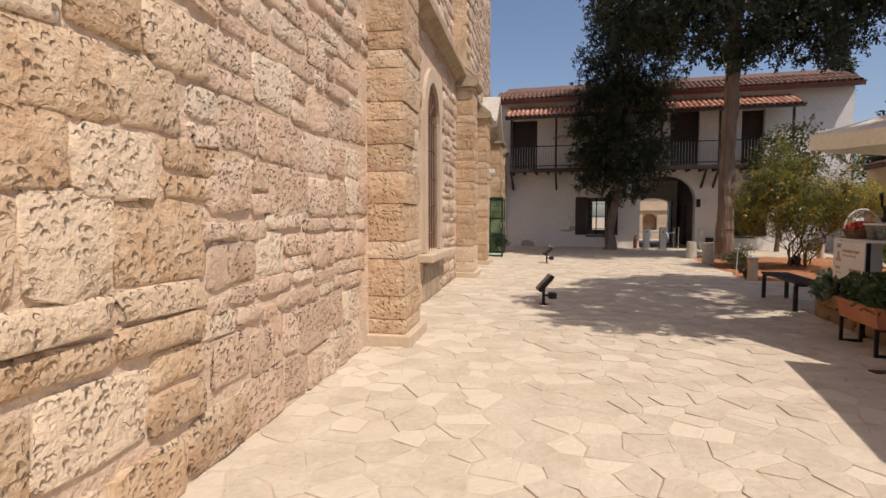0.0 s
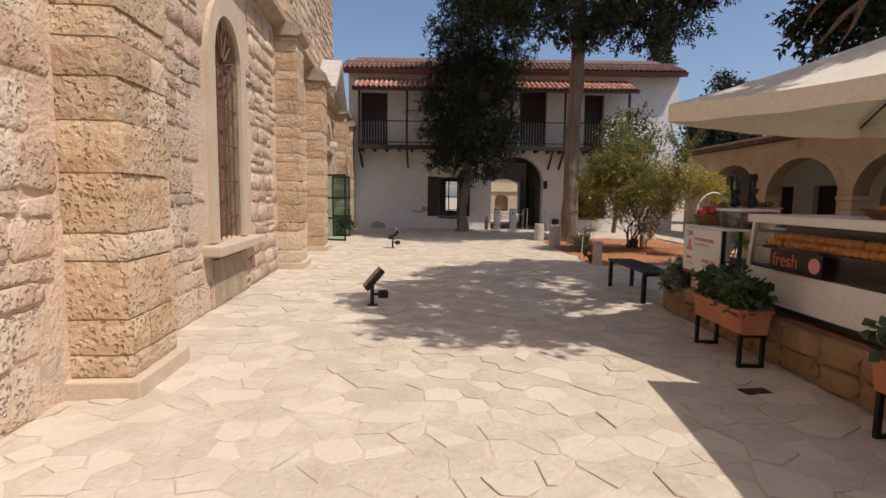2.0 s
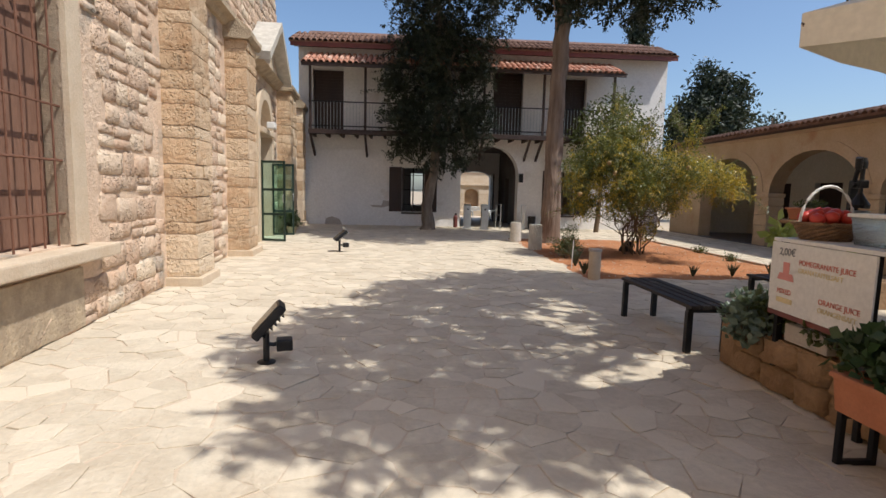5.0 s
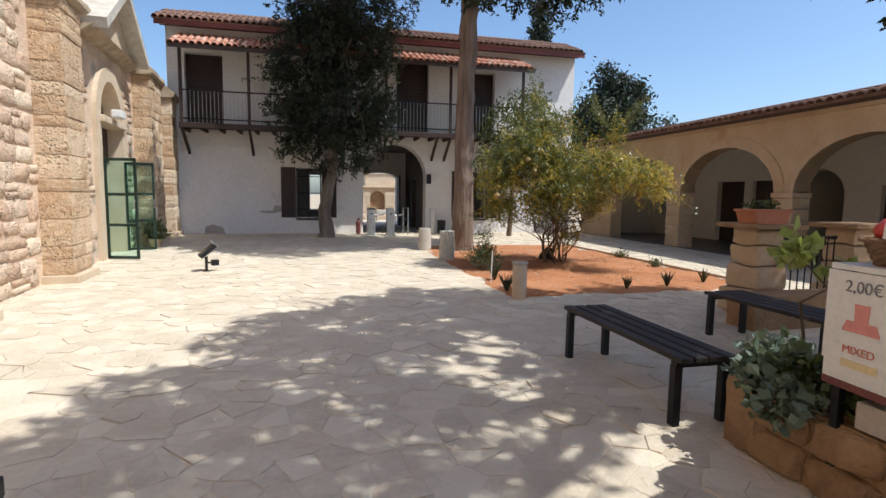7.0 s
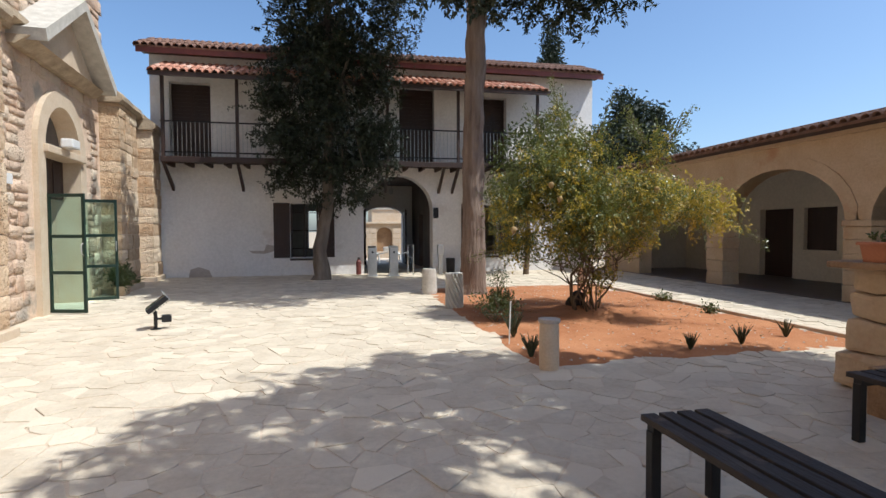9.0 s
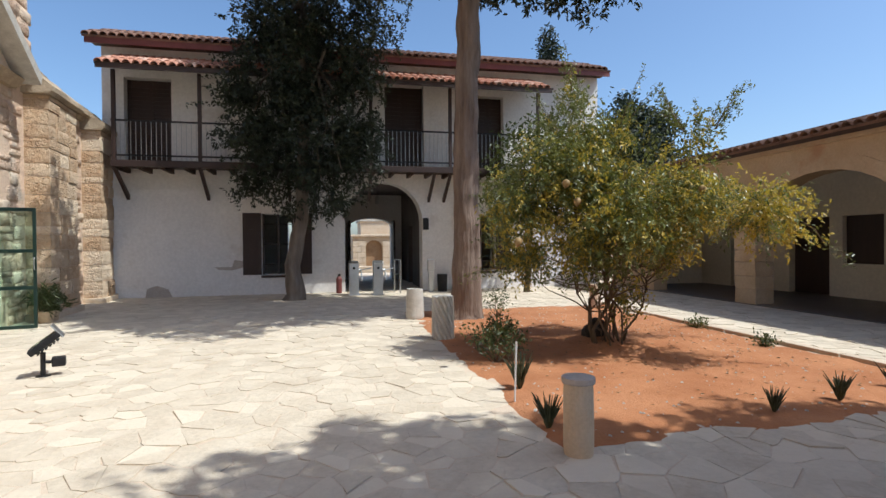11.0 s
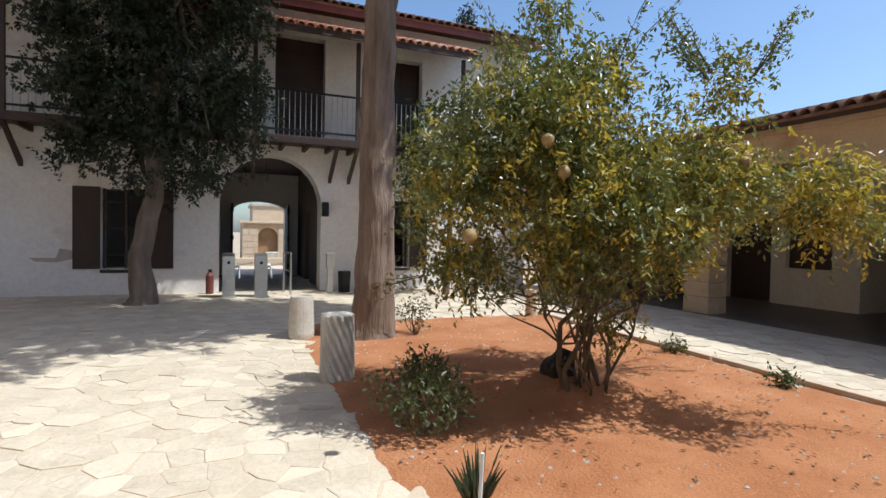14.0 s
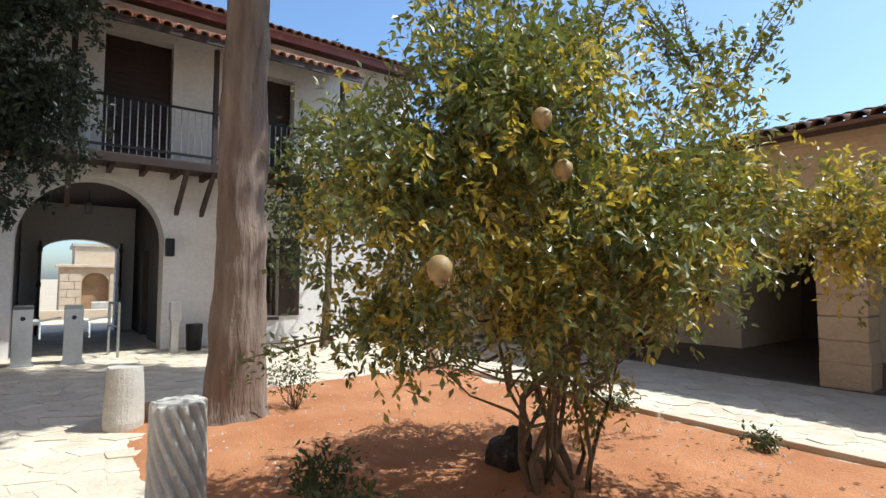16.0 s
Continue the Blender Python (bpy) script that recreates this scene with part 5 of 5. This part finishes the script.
# ---- juice stall ----
def lettering(text, parent, m, size, material, name="lettering"):
    cu = bpy.data.curves.new(name, "FONT")
    cu.body, cu.size, cu.extrude = text, size, 0.001
    tmp = bpy.data.objects.new(name, cu)
    scene.collection.objects.link(tmp)
    bpy.context.view_layer.update()
    me = bpy.data.meshes.new_from_object(tmp.evaluated_get(bpy.context.evaluated_depsgraph_get()))
    bpy.data.objects.remove(tmp)
    me.materials.clear()
    me.materials.append(material)
    ob = new(name, me)
    ob.parent, ob.matrix_basis = parent, m
    return ob


low = thing("stone_planter_wall", pose(0, 0, 0), "low rubble wall of warm stone holding a planting trough", "wall")
part("core", box(B(), 3.36, 3.85, 2.6, 8.88, -0.05, 0.40), M_BUFF2, low)
part("soil", box(B(), 3.45, 3.8, 2.7, 8.82, 0.40, 0.415), M_SOIL, low)
y = 2.6
while y < 8.75:
    l = rs.uniform(0.25, 0.5)
    for z0, z1 in (((0.0, 0.20), (0.20, 0.40)) if rs.random() < 0.75 else ((0.0, 0.40),)):
        ob = new("stone", rs.choice(BUFFSTONE))
        ob.parent = low
        ob.matrix_basis = Matrix.LocRotScale((3.37, min(y + l / 2, 8.70), (z0 + z1) / 2), Euler((0, 0, math.pi)), (0.06, l - 0.02, z1 - z0 - 0.015))
    y += l
for x in (3.5, 3.72):
    ob = new("stone", BUFFSTONE[0])
    ob.parent = low
    ob.matrix_basis = Matrix.LocRotScale((x, 8.87, 0.2), Euler((0, 0, math.pi / 2)), (0.05, 0.24, 0.38))


def succulent(x, y, z, r, n, label, leaf, seed, size=0.09):
    t = thing("succulent", pose(x, y, z), label, "plant")
    ends = crown_tips([((0, 0, r * 0.5), (r, r, r * 0.75))], n, seed, 0.35)
    rr = random.Random(seed)
    for i in range(12):
        p, q = limb((rr.uniform(-0.05, 0.05), rr.uniform(-0.05, 0.05), -0.02), ends[rr.randrange(len(ends))], 0.014, 0.006, seed + i, 0.2, 4)
        part("stem", tube(B(), p, q, 5), M_TWIG, t)
    tagged(part("leaves", leaf_mesh(ends, 8, 0.03, size, seed, -0.5, 0.75), leaf, t), kind="stuff")


succulent(3.46, 8.66, 0.42, 0.2, 60, "grey-green fleshy succulent spilling over the wall", M_SUCC, 301, 0.075)
succulent(3.32, 8.42, 0.34, 0.15, 40, "grey-green fleshy succulent spilling over the wall", M_SUCC, 303, 0.075)
succulent(3.55, 8.15, 0.42, 0.22, 80, "dark green succulent below the banner", M_SHRUB, 305, 0.06)
succulent(3.50, 7.75, 0.42, 0.2, 80, "dark green succulent below the banner", M_SHRUB, 307, 0.06)
succulent(3.47, 7.42, 0.42, 0.2, 80, "dark green succulent below the banner", M_SHRUB, 309, 0.06)
succulent(3.52, 8.42, 0.42, 0.2, 70, "dark green succulent beside the grey-green one", M_SHRUB, 311, 0.06)
trough = thing("plastic_trough", pose(3.42, 7.9, 0.42), "pale grey plastic trough on the wall", "planter")
part("body", box(B(), -0.08, 0.08, -0.2, 0.2, 0, 0.13, 0.01), M_PATCH, trough)


def planter(x, y, label, seed):
    p = thing("planter_box", pose(x, y, 0), label, "planter", "planters before the stall")
    bm = prism(B(), [(-0.11, 0.30), (0.11, 0.30), (0.14, 0.50), (-0.14, 0.50)], "y", -0.42, 0.42)
    part("trough", bm, M_TERRA, p)
    part("rim", box(B(), -0.155, 0.155, -0.435, 0.435, 0.49, 0.52, 0.008), M_TERRA, p)
    for sx in (-0.1, 0.1):
        for sy in (-0.38, 0.38):
            part("leg", box(B(), sx - 0.016, sx + 0.016, sy - 0.016, sy + 0.016, 0, 0.30), M_IRON, p)
    for sy in (-0.38, 0.38):
        part("foot_rail", box(B(), -0.1, 0.1, sy - 0.014, sy + 0.014, 0.0, 0.03), M_IRON, p)
        part("top_rail", box(B(), -0.1, 0.1, sy - 0.014, sy + 0.014, 0.27, 0.30), M_IRON, p)
    for k in range(4):
        tagged(part("plant", leaf_mesh(crown_tips([((0, -0.3 + 0.2 * k, 0.62), (0.17, 0.15, 0.15))], 42, seed + k, 0.3), 8, 0.035, 0.085, seed + k, -0.3, 0.8), M_GERAN, p), kind="stuff")


planter(3.05, 6.72, "terracotta planter box of geraniums on a black iron stand", 401)
planter(3.14, 4.6, "terracotta planter box of geraniums on a black iron stand", 411)

stall = thing("juice_stall", pose(0, 0, 0), "white juice stall counter with a fruit display case", "stall")
part("base_panel", box(B(), 3.44, 3.50, 3.0, 7.15, 0.50, 0.82, 0.005), M_WHITEPANEL, stall)
part("base_trim", box(B(), 3.42, 3.46, 3.0, 7.15, 0.46, 0.50), M_IRON, stall)
part("counter_top", box(B(), 3.46, 4.3, 3.0, 7.22, 1.25, 1.33, 0.008), M_WHITEPANEL, stall)
part("case_back", box(B(), 3.82, 3.86, 3.0, 7.15, 0.8, 1.25), M_DARKWOOD, stall)
part("case_floor", box(B(), 3.46, 3.82, 3.0, 7.15, 0.80, 0.83), M_DARKWOOD, stall)
part("case_shelf", box(B(), 3.56, 3.82, 3.05, 7.1, 1.0, 1.02), M_DARKWOOD, stall)
part("stall_back", box(B(), 4.25, 4.3, 3.0, 7.15, 0.0, 1.25), M_WHITEPANEL, stall)
for y in (3.0, 5.1, 7.12):
    part("case_post", prism(B(), [(3.44, 0.82), (3.48, 0.82), (3.52, 1.25), (3.48, 1.25)], "y", y, y + 0.04), M_WHITEPANEL, stall)
p = part("case_glass", prism(B(), [(3.455, 0.82), (3.459, 0.82), (3.499, 1.25), (3.495, 1.25)], "y", 3.04, 7.12), M_CASEGLASS, stall)
p.visible_shadow = False
sign = part("sign", box(B(), 3.40, 3.425, 6.05, 6.72, 0.83, 1.02, 0.004), M_IRON, stall, "dark slate sign with chalk lettering")
lettering("fresh", sign, pose(3.398, 6.68, 0.88, 90, 0, -90), 0.17, M_REDINK)
bm = lathe(B(), [(0.001, 0), (0.065, 0), (0.065, 0.006), (0.001, 0.006)], 24)
part("fruit_drawing", bm, M_PINKINK, sign, at=pose(3.398, 6.13, 0.93, 0, -90, 0))
ORANGE = bpy.data.meshes.new("orange")
bm = B()
bmesh.ops.create_icosphere(bm, subdivisions=2, radius=0.04)
bm.to_mesh(ORANGE)
bm.free()
ORANGE.materials.append(M_ORANGE)
ORANGE.polygons.foreach_set("use_smooth", [True] * len(ORANGE.polygons))
ro = random.Random(9)
for row, (z, x0) in enumerate(((1.06, 3.60), (1.06, 3.68), (1.12, 3.66))):
    for i in range(24):
        o = new("orange", ORANGE)
        o.matrix_basis = pose(x0 + ro.uniform(-0.008, 0.008), 7.05 - 0.085 * i - 0.04 * (row == 2) + ro.uniform(-0.006, 0.006), z)
        tagged(o, "ripe orange on the shelf of the display case", "orange", "oranges in the case")

# banner end of the stall
ban = thing("banner_stand", pose(3.30, 8.24, 0, 0, 0, -4), "white juice price banner wrapped round a small table", "banner")
part("front_cloth", box(B(), 0, 0.012, -0.95, 0, 0.60, 1.14), M_WHITEPANEL, ban)
part("end_cloth", box(B(), 0.0, 0.55, 0.0, 0.012, 0.72, 1.14), M_WHITEPANEL, ban)
part("hem", box(B(), -0.004, 0.0, -0.95, 0, 0.60, 0.635), M_FASCIA, ban)
part("table_top", box(B(), 0.0, 0.8, -1.0, 0.0, 1.145, 1.17), M_WHITEPANEL, ban)
for sx in (0.04, 0.62):
    for sy in (-0.9, -0.06):
        part("leg", box(B(), sx, sx + 0.04, sy, sy + 0.04, 0.0, 1.145), M_IRON, ban)
W = lambda y, z: pose(-0.003, y, z, 90, 0, -90)
lettering("POMEGRANATE JUICE", ban, W(-0.30, 1.0), 0.052, M_REDINK)
lettering("MIXED", ban, W(-0.09, 0.77), 0.052, M_REDINK)
lettering("ORANGE JUICE", ban, W(-0.52, 0.77), 0.052, M_REDINK)
lettering("2,00€", ban, W(-0.08, 1.05), 0.075, M_GREYINK)
lettering("GRANATAPFELSAFT", ban, W(-0.30, 0.945), 0.047, M_YELLOWINK)
lettering("ORANGENSAFT", ban, W(-0.52, 0.715), 0.047, M_YELLOWINK)
for y0, y1, z0 in ((-0.26, -0.09, 0.705),):
    part("text_bar", box(B(), -0.0035, 0, y0, y1, z0, z0 + 0.035), M_YELLOWINK, ban)
part("glass_drawing", prism(B(), [(-0.20, 0.88), (-0.14, 0.88), (-0.135, 1.0), (-0.205, 1.0)], "x", -0.0035, 0), M_PINKINK, ban)
part("fruit_drawing", prism(B(), [(-0.26, 0.87), (-0.08, 0.87), (-0.1, 0.92), (-0.24, 0.92)], "x", -0.003, 0), M_PINKINK, ban)

bk = thing("fruit_basket", pose(3.52, 8.03, 1.17), "round wicker basket heaped with red fruit", "basket")
rings = []
for k in range(9):
    f = k / 8
    rings.append([((0.15 + 0.05 * f + 0.004 * (-1) ** (i + k)) * math.cos(2 * math.pi * i / 28), (0.15 + 0.05 * f + 0.004 * (-1) ** (i + k)) * math.sin(2 * math.pi * i / 28), 0.11 * f) for i in range(28)])
part("bowl", tube_rings(B(), rings), M_WICKER, bk)
part("rim", tube(B(), [(0.205 * math.cos(a), 0.205 * math.sin(a), 0.115) for a in (2 * math.pi * i / 24 for i in range(25))], 0.014, 6), M_WICKER, bk)
part("handle", tube(B(), [(0.2 * math.cos(a), 0, 0.11 + 0.27 * math.sin(a)) for a in (math.pi * i / 14 for i in range(15))], 0.011, 6), M_WHITEPANEL, bk)
for i in range(14):
    a, r2 = 2.4 * i, 0.045 * math.sqrt(i)
    o = new("pomegranate", bpy.data.meshes.get("red_fruit") or ORANGE.copy())
    if o.data.name != "red_fruit":
        o.data.name = "red_fruit"
        o.data.materials.clear()
        o.data.materials.append(M_REDFRUIT)
    o.matrix_basis = pose(3.52 + r2 * math.cos(a), 8.03 + r2 * math.sin(a), 1.31 + 0.05 * (1 - i / 14)) @ Matrix.Diagonal((1.25, 1.25, 1.15, 1))
    tagged(o, "red pomegranate heaped in the wicker basket", "pomegranate", "fruit in the basket")
def juice_press(x, y, turn):
    jp = thing("juice_press", pose(x, y, 1.17, 0, 0, turn) @ Matrix.Diagonal((0.85, 0.85, 0.85, 1)), "black lever juice press on the stall table", "juicer", "juice presses")
    part("base", box(B(), -0.14, 0.14, -0.11, 0.11, 0, 0.035, 0.01), M_IRON, jp)
    part("column", prism(B(), [(0.05, 0.035), (0.11, 0.035), (0.095, 0.5), (0.06, 0.5)], "y", -0.032, 0.032), M_IRON, jp)
    part("arm", box(B(), -0.08, 0.1, -0.035, 0.035, 0.44, 0.51, 0.012), M_IRON, jp)
    part("tray", box(B(), -0.12, 0.06, -0.07, 0.07, 0.15, 0.165, 0.004), M_IRON, jp)
    part("cup", lathe(B(), [(0.02, 0.165), (0.06, 0.18), (0.085, 0.25), (0.078, 0.25), (0.02, 0.19)], 16, (-0.03, 0, 0)), M_STEEL, jp)
    part("ram", lathe(B(), [(0.01, 0.27), (0.075, 0.27), (0.08, 0.30), (0.04, 0.36), (0.018, 0.40), (0.018, 0.62), (0.01, 0.62)], 14, (-0.03, 0, 0)), M_IRON, jp)
    part("ram_knob", lathe(B(), [(0.006, 0.60), (0.03, 0.61), (0.032, 0.66), (0.02, 0.70), (0.006, 0.70)], 12, (-0.03, 0, 0)), M_IRON, jp)
    part("lever", tube(B(), [(-0.03, 0.05, 0.46), (-0.08, 0.08, 0.5), (-0.16, 0.10, 0.60)], 0.018, 8), M_IRON, jp)
    part("grip", tube(B(), [(-0.16, 0.10, 0.60), (-0.19, 0.115, 0.69)], 0.026, 10), M_IRON, jp)


juice_press(3.85, 8.16, 75)
juice_press(3.88, 7.86, 80)
cr = thing("plastic_crate", pose(3.58, 7.46, 1.17), "translucent white plastic box on the stall table", "box")
part("tub", prism(B(), [(-0.15, 0.0), (0.15, 0.0), (0.19, 0.19), (-0.19, 0.19)], "y", -0.22, 0.22), M_CLEAR, cr)
part("rim", box(B(), -0.205, 0.205, -0.235, 0.235, 0.18, 0.205, 0.006), M_WHITEPANEL, cr)
bs = thing("bread_basket", pose(3.85, 5.9, 1.33), "shallow woven basket of orange fruit on the counter", "basket")
part("bowl", lathe(B(), [(0.02, 0), (0.16, 0), (0.24, 0.07), (0.25, 0.08), (0.22, 0.08), (0.02, 0.04)], 24), M_WICKER, bs)
for i in range(9):
    o = new("orange", ORANGE)
    o.matrix_basis = pose(3.85 + 0.05 * math.sqrt(i) * math.cos(2.4 * i), 5.9 + 0.05 * math.sqrt(i) * math.sin(2.4 * i), 1.42 - 0.004 * i)
    tagged(o, "ripe orange in the shallow basket", "orange", "oranges in the basket")


# ---- umbrellas over the stall ----
def umbrella(corners, rise, label, name="market_umbrella"):
    c = [Vector(p) for p in corners]
    mid = sum(c, Vector()) / 4
    u = thing(name, pose(mid.x, mid.y, 0), label, "umbrella", "stall umbrellas")
    top = Vector((0, 0, mid.z + rise))
    for i in range(4):
        a, b = c[i] - Vector((mid.x, mid.y, 0)), c[(i + 1) % 4] - Vector((mid.x, mid.y, 0))
        bm = B()
        n = 8
        rows = []
        for r in range(n + 1):
            f = r / n
            rows.append([])
            for k in range(r + 1):
                e = a.lerp(b, k / r) if r else a
                p = top.lerp(e, f)
                s = (k / r) * (1 - k / r) * 4 if r else 0
                p.z -= 0.10 * f * (1 - f) * 4 * 0.5 + 0.05 * s * f
                rows[-1].append(p)
        vert = [[bm.verts.new(p) for p in row] for row in rows]
        for r in range(n):
            for k in range(r + 1):
                bm.faces.new((vert[r][k], vert[r + 1][k], vert[r + 1][k + 1]))
                if k < r:
                    bm.faces.new((vert[r][k], vert[r + 1][k + 1], vert[r][k + 1]))
        hem = [bm.verts.new(v.co - Vector((0, 0, 0.17 + 0.012 * (j % 2)))) for j, v in enumerate(vert[n])]
        for k in range(n):
            bm.faces.new((vert[n][k], vert[n][k + 1], hem[k + 1], hem[k]))
        ob = part("canvas_panel", bm, M_CANVAS, u)
        sol = ob.modifiers.new("thickness", "SOLIDIFY")
        sol.thickness = 0.004
        part("rib", tube(B(), [top - Vector((0, 0, 0.06)), top.lerp(a, 0.5) - Vector((0, 0, 0.14)), a - Vector((0, 0, 0.06))], 0.014, 6), M_DARKWOOD, u)
    part("pole", tube(B(), [(0, 0, 0), (0, 0, top.z)], 0.03, 12), M_DARKWOOD, u)
    part("base_block", box(B(), -0.3, 0.3, -0.3, 0.3, -0.01, 0.1, 0.02), M_PATCH, u)
    part("finial", lathe(B(), [(0.005, top.z), (0.03, top.z), (0.035, top.z + 0.05), (0.005, top.z + 0.09)], 10), M_DARKWOOD, u)


umbrella([(2.58, 7.2, 2.41), (3.97, 4.53, 2.41), (6.76, 5.61, 2.41), (5.37, 8.28, 2.41)], 0.7, "large cream canvas umbrella shading the juice stall")
umbrella([(3.19, 5.24, 2.3), (2.85, 2.3, 2.3), (5.8, 1.95, 2.3), (6.15, 4.9, 2.3)], 0.7, "cream canvas market umbrella at the near end of the stall")

# ---- pillars and gate behind the bench ----
for x in (6.40, 7.9):
    p = thing("stone_pillar", pose(x, 11.8, 0), "squat pillar of weathered stacked stone blocks with a slab cap", "pillar", "pillars by the gate")
    z = 0.0
    for h, w in ((0.34, 0.30), (0.30, 0.24), (0.24, 0.22), (0.22, 0.21)):
        bm = box(B(), -w, w, -w, w, z + 0.004, z + h - 0.004, 0.05)
        bmesh.ops.subdivide_edges(bm, edges=[e for e in bm.edges if e.calc_length() > 0.1], cuts=3, use_grid_fill=True)
        for v in bm.verts:
            v.co += noise.noise_vector(v.co * 4.5 + Vector((x, 0, 0))) * 0.035
            v.co.z = max(v.co.z, 0.0)
        part("block", bm, M_BUFF, p)
        z += h
    part("cap", box(B(), -0.36, 0.40, -0.34, 0.34, z, z + 0.06, 0.015), M_BUFF2, p)
bowl = thing("planter_bowl", pose(6.36, 11.72, 1.16), "terracotta trough of small plants on the pillar", "planter")
part("trough", prism(B(), [(-0.22, 0), (0.22, 0), (0.27, 0.16), (-0.27, 0.16)], "y", -0.15, 0.15), M_TERRA, bowl)
part("rim", box(B(), -0.29, 0.29, -0.17, 0.17, 0.15, 0.18, 0.008), M_TERRA, bowl)
tagged(part("greenery", leaf_mesh(crown_tips([((0, 0, 0.21), (0.22, 0.11, 0.05))], 50, 501, 0.3), 7, 0.03, 0.05, 502, -0.4, 0.5), M_SHRUB, bowl), kind="stuff")
ig = thing("iron_gate", pose(6.70, 11.8, 0), "black iron gate between two stone pillars", "gate")
for z in (0.1, 0.95):
    part("rail", box(B(), 0, 0.94, -0.015, 0.015, z, z + 0.04), M_IRON, ig)
for i in range(9):
    part("bar", tube(B(), [(0.02 + 0.112 * i, 0, 0.05), (0.02 + 0.112 * i, 0, 1.0)], 0.009, 6), M_IRON, ig)
lw = thing("low_stone_wall", pose(0, 0, 0), "low rubble wall behind the weathered bench", "wall")
part("core", box(B(), 5.62, 8.4, 11.0, 11.4, -0.02, 0.38, 0.02), M_BUFF2, lw)
tb = thing("yellow_green_plant", pose(3.98, 8.75, 0.0), "straggling plant with pale yellow-green leaf clusters", "plant")
for i, e in enumerate(((-0.16, 0.16, 1.14), (0.08, 0.02, 1.0), (0.16, -0.2, 0.95))):
    p, q = limb((0, 0, 0.0), e, 0.014, 0.008, 520 + i, 0.2)
    part("stem", tube(B(), p, q, 6), M_TWIG, tb)
    tagged(part("sprig", leaf_mesh(crown_tips([(e, (0.09, 0.09, 0.07))], 14, 530 + i, 0.3), 5, 0.025, 0.11, 540 + i, -0.3, 0.7), M_LIME, tb), kind="stuff")

dr = thing("drain_cover", pose(2.75, 5.75, 0.002, 0, 0, 8), "small dark iron drain cover set in the paving", "drain cover")
part("plate", box(B(), -0.11, 0.11, -0.06, 0.06, 0, 0.008, 0.002), M_IRON, dr)
for i in range(5):
    part("slot", box(B(), -0.09 + 0.04 * i, -0.075 + 0.04 * i, -0.045, 0.045, 0.008, 0.010), M_RUST, dr)

# ---- paving flags ----
flags.sort(key=lambda q: abs(q[0] - 0.4) + abs(q[1] - 5.0))
for cx, cy, p in flags[:290]:
    part("flagstone", flag_geo(cx, cy, p), M_FLAG, pav)
vs, fs = [], []
for cx, cy, p in flags[290:]:
    v, f = flag_geo(cx, cy, p)
    fs += [tuple(i + len(vs) for i in q) for q in f]
    vs += v
tagged(part("flagstones", (vs, fs), M_FLAG, pav), kind="stuff")
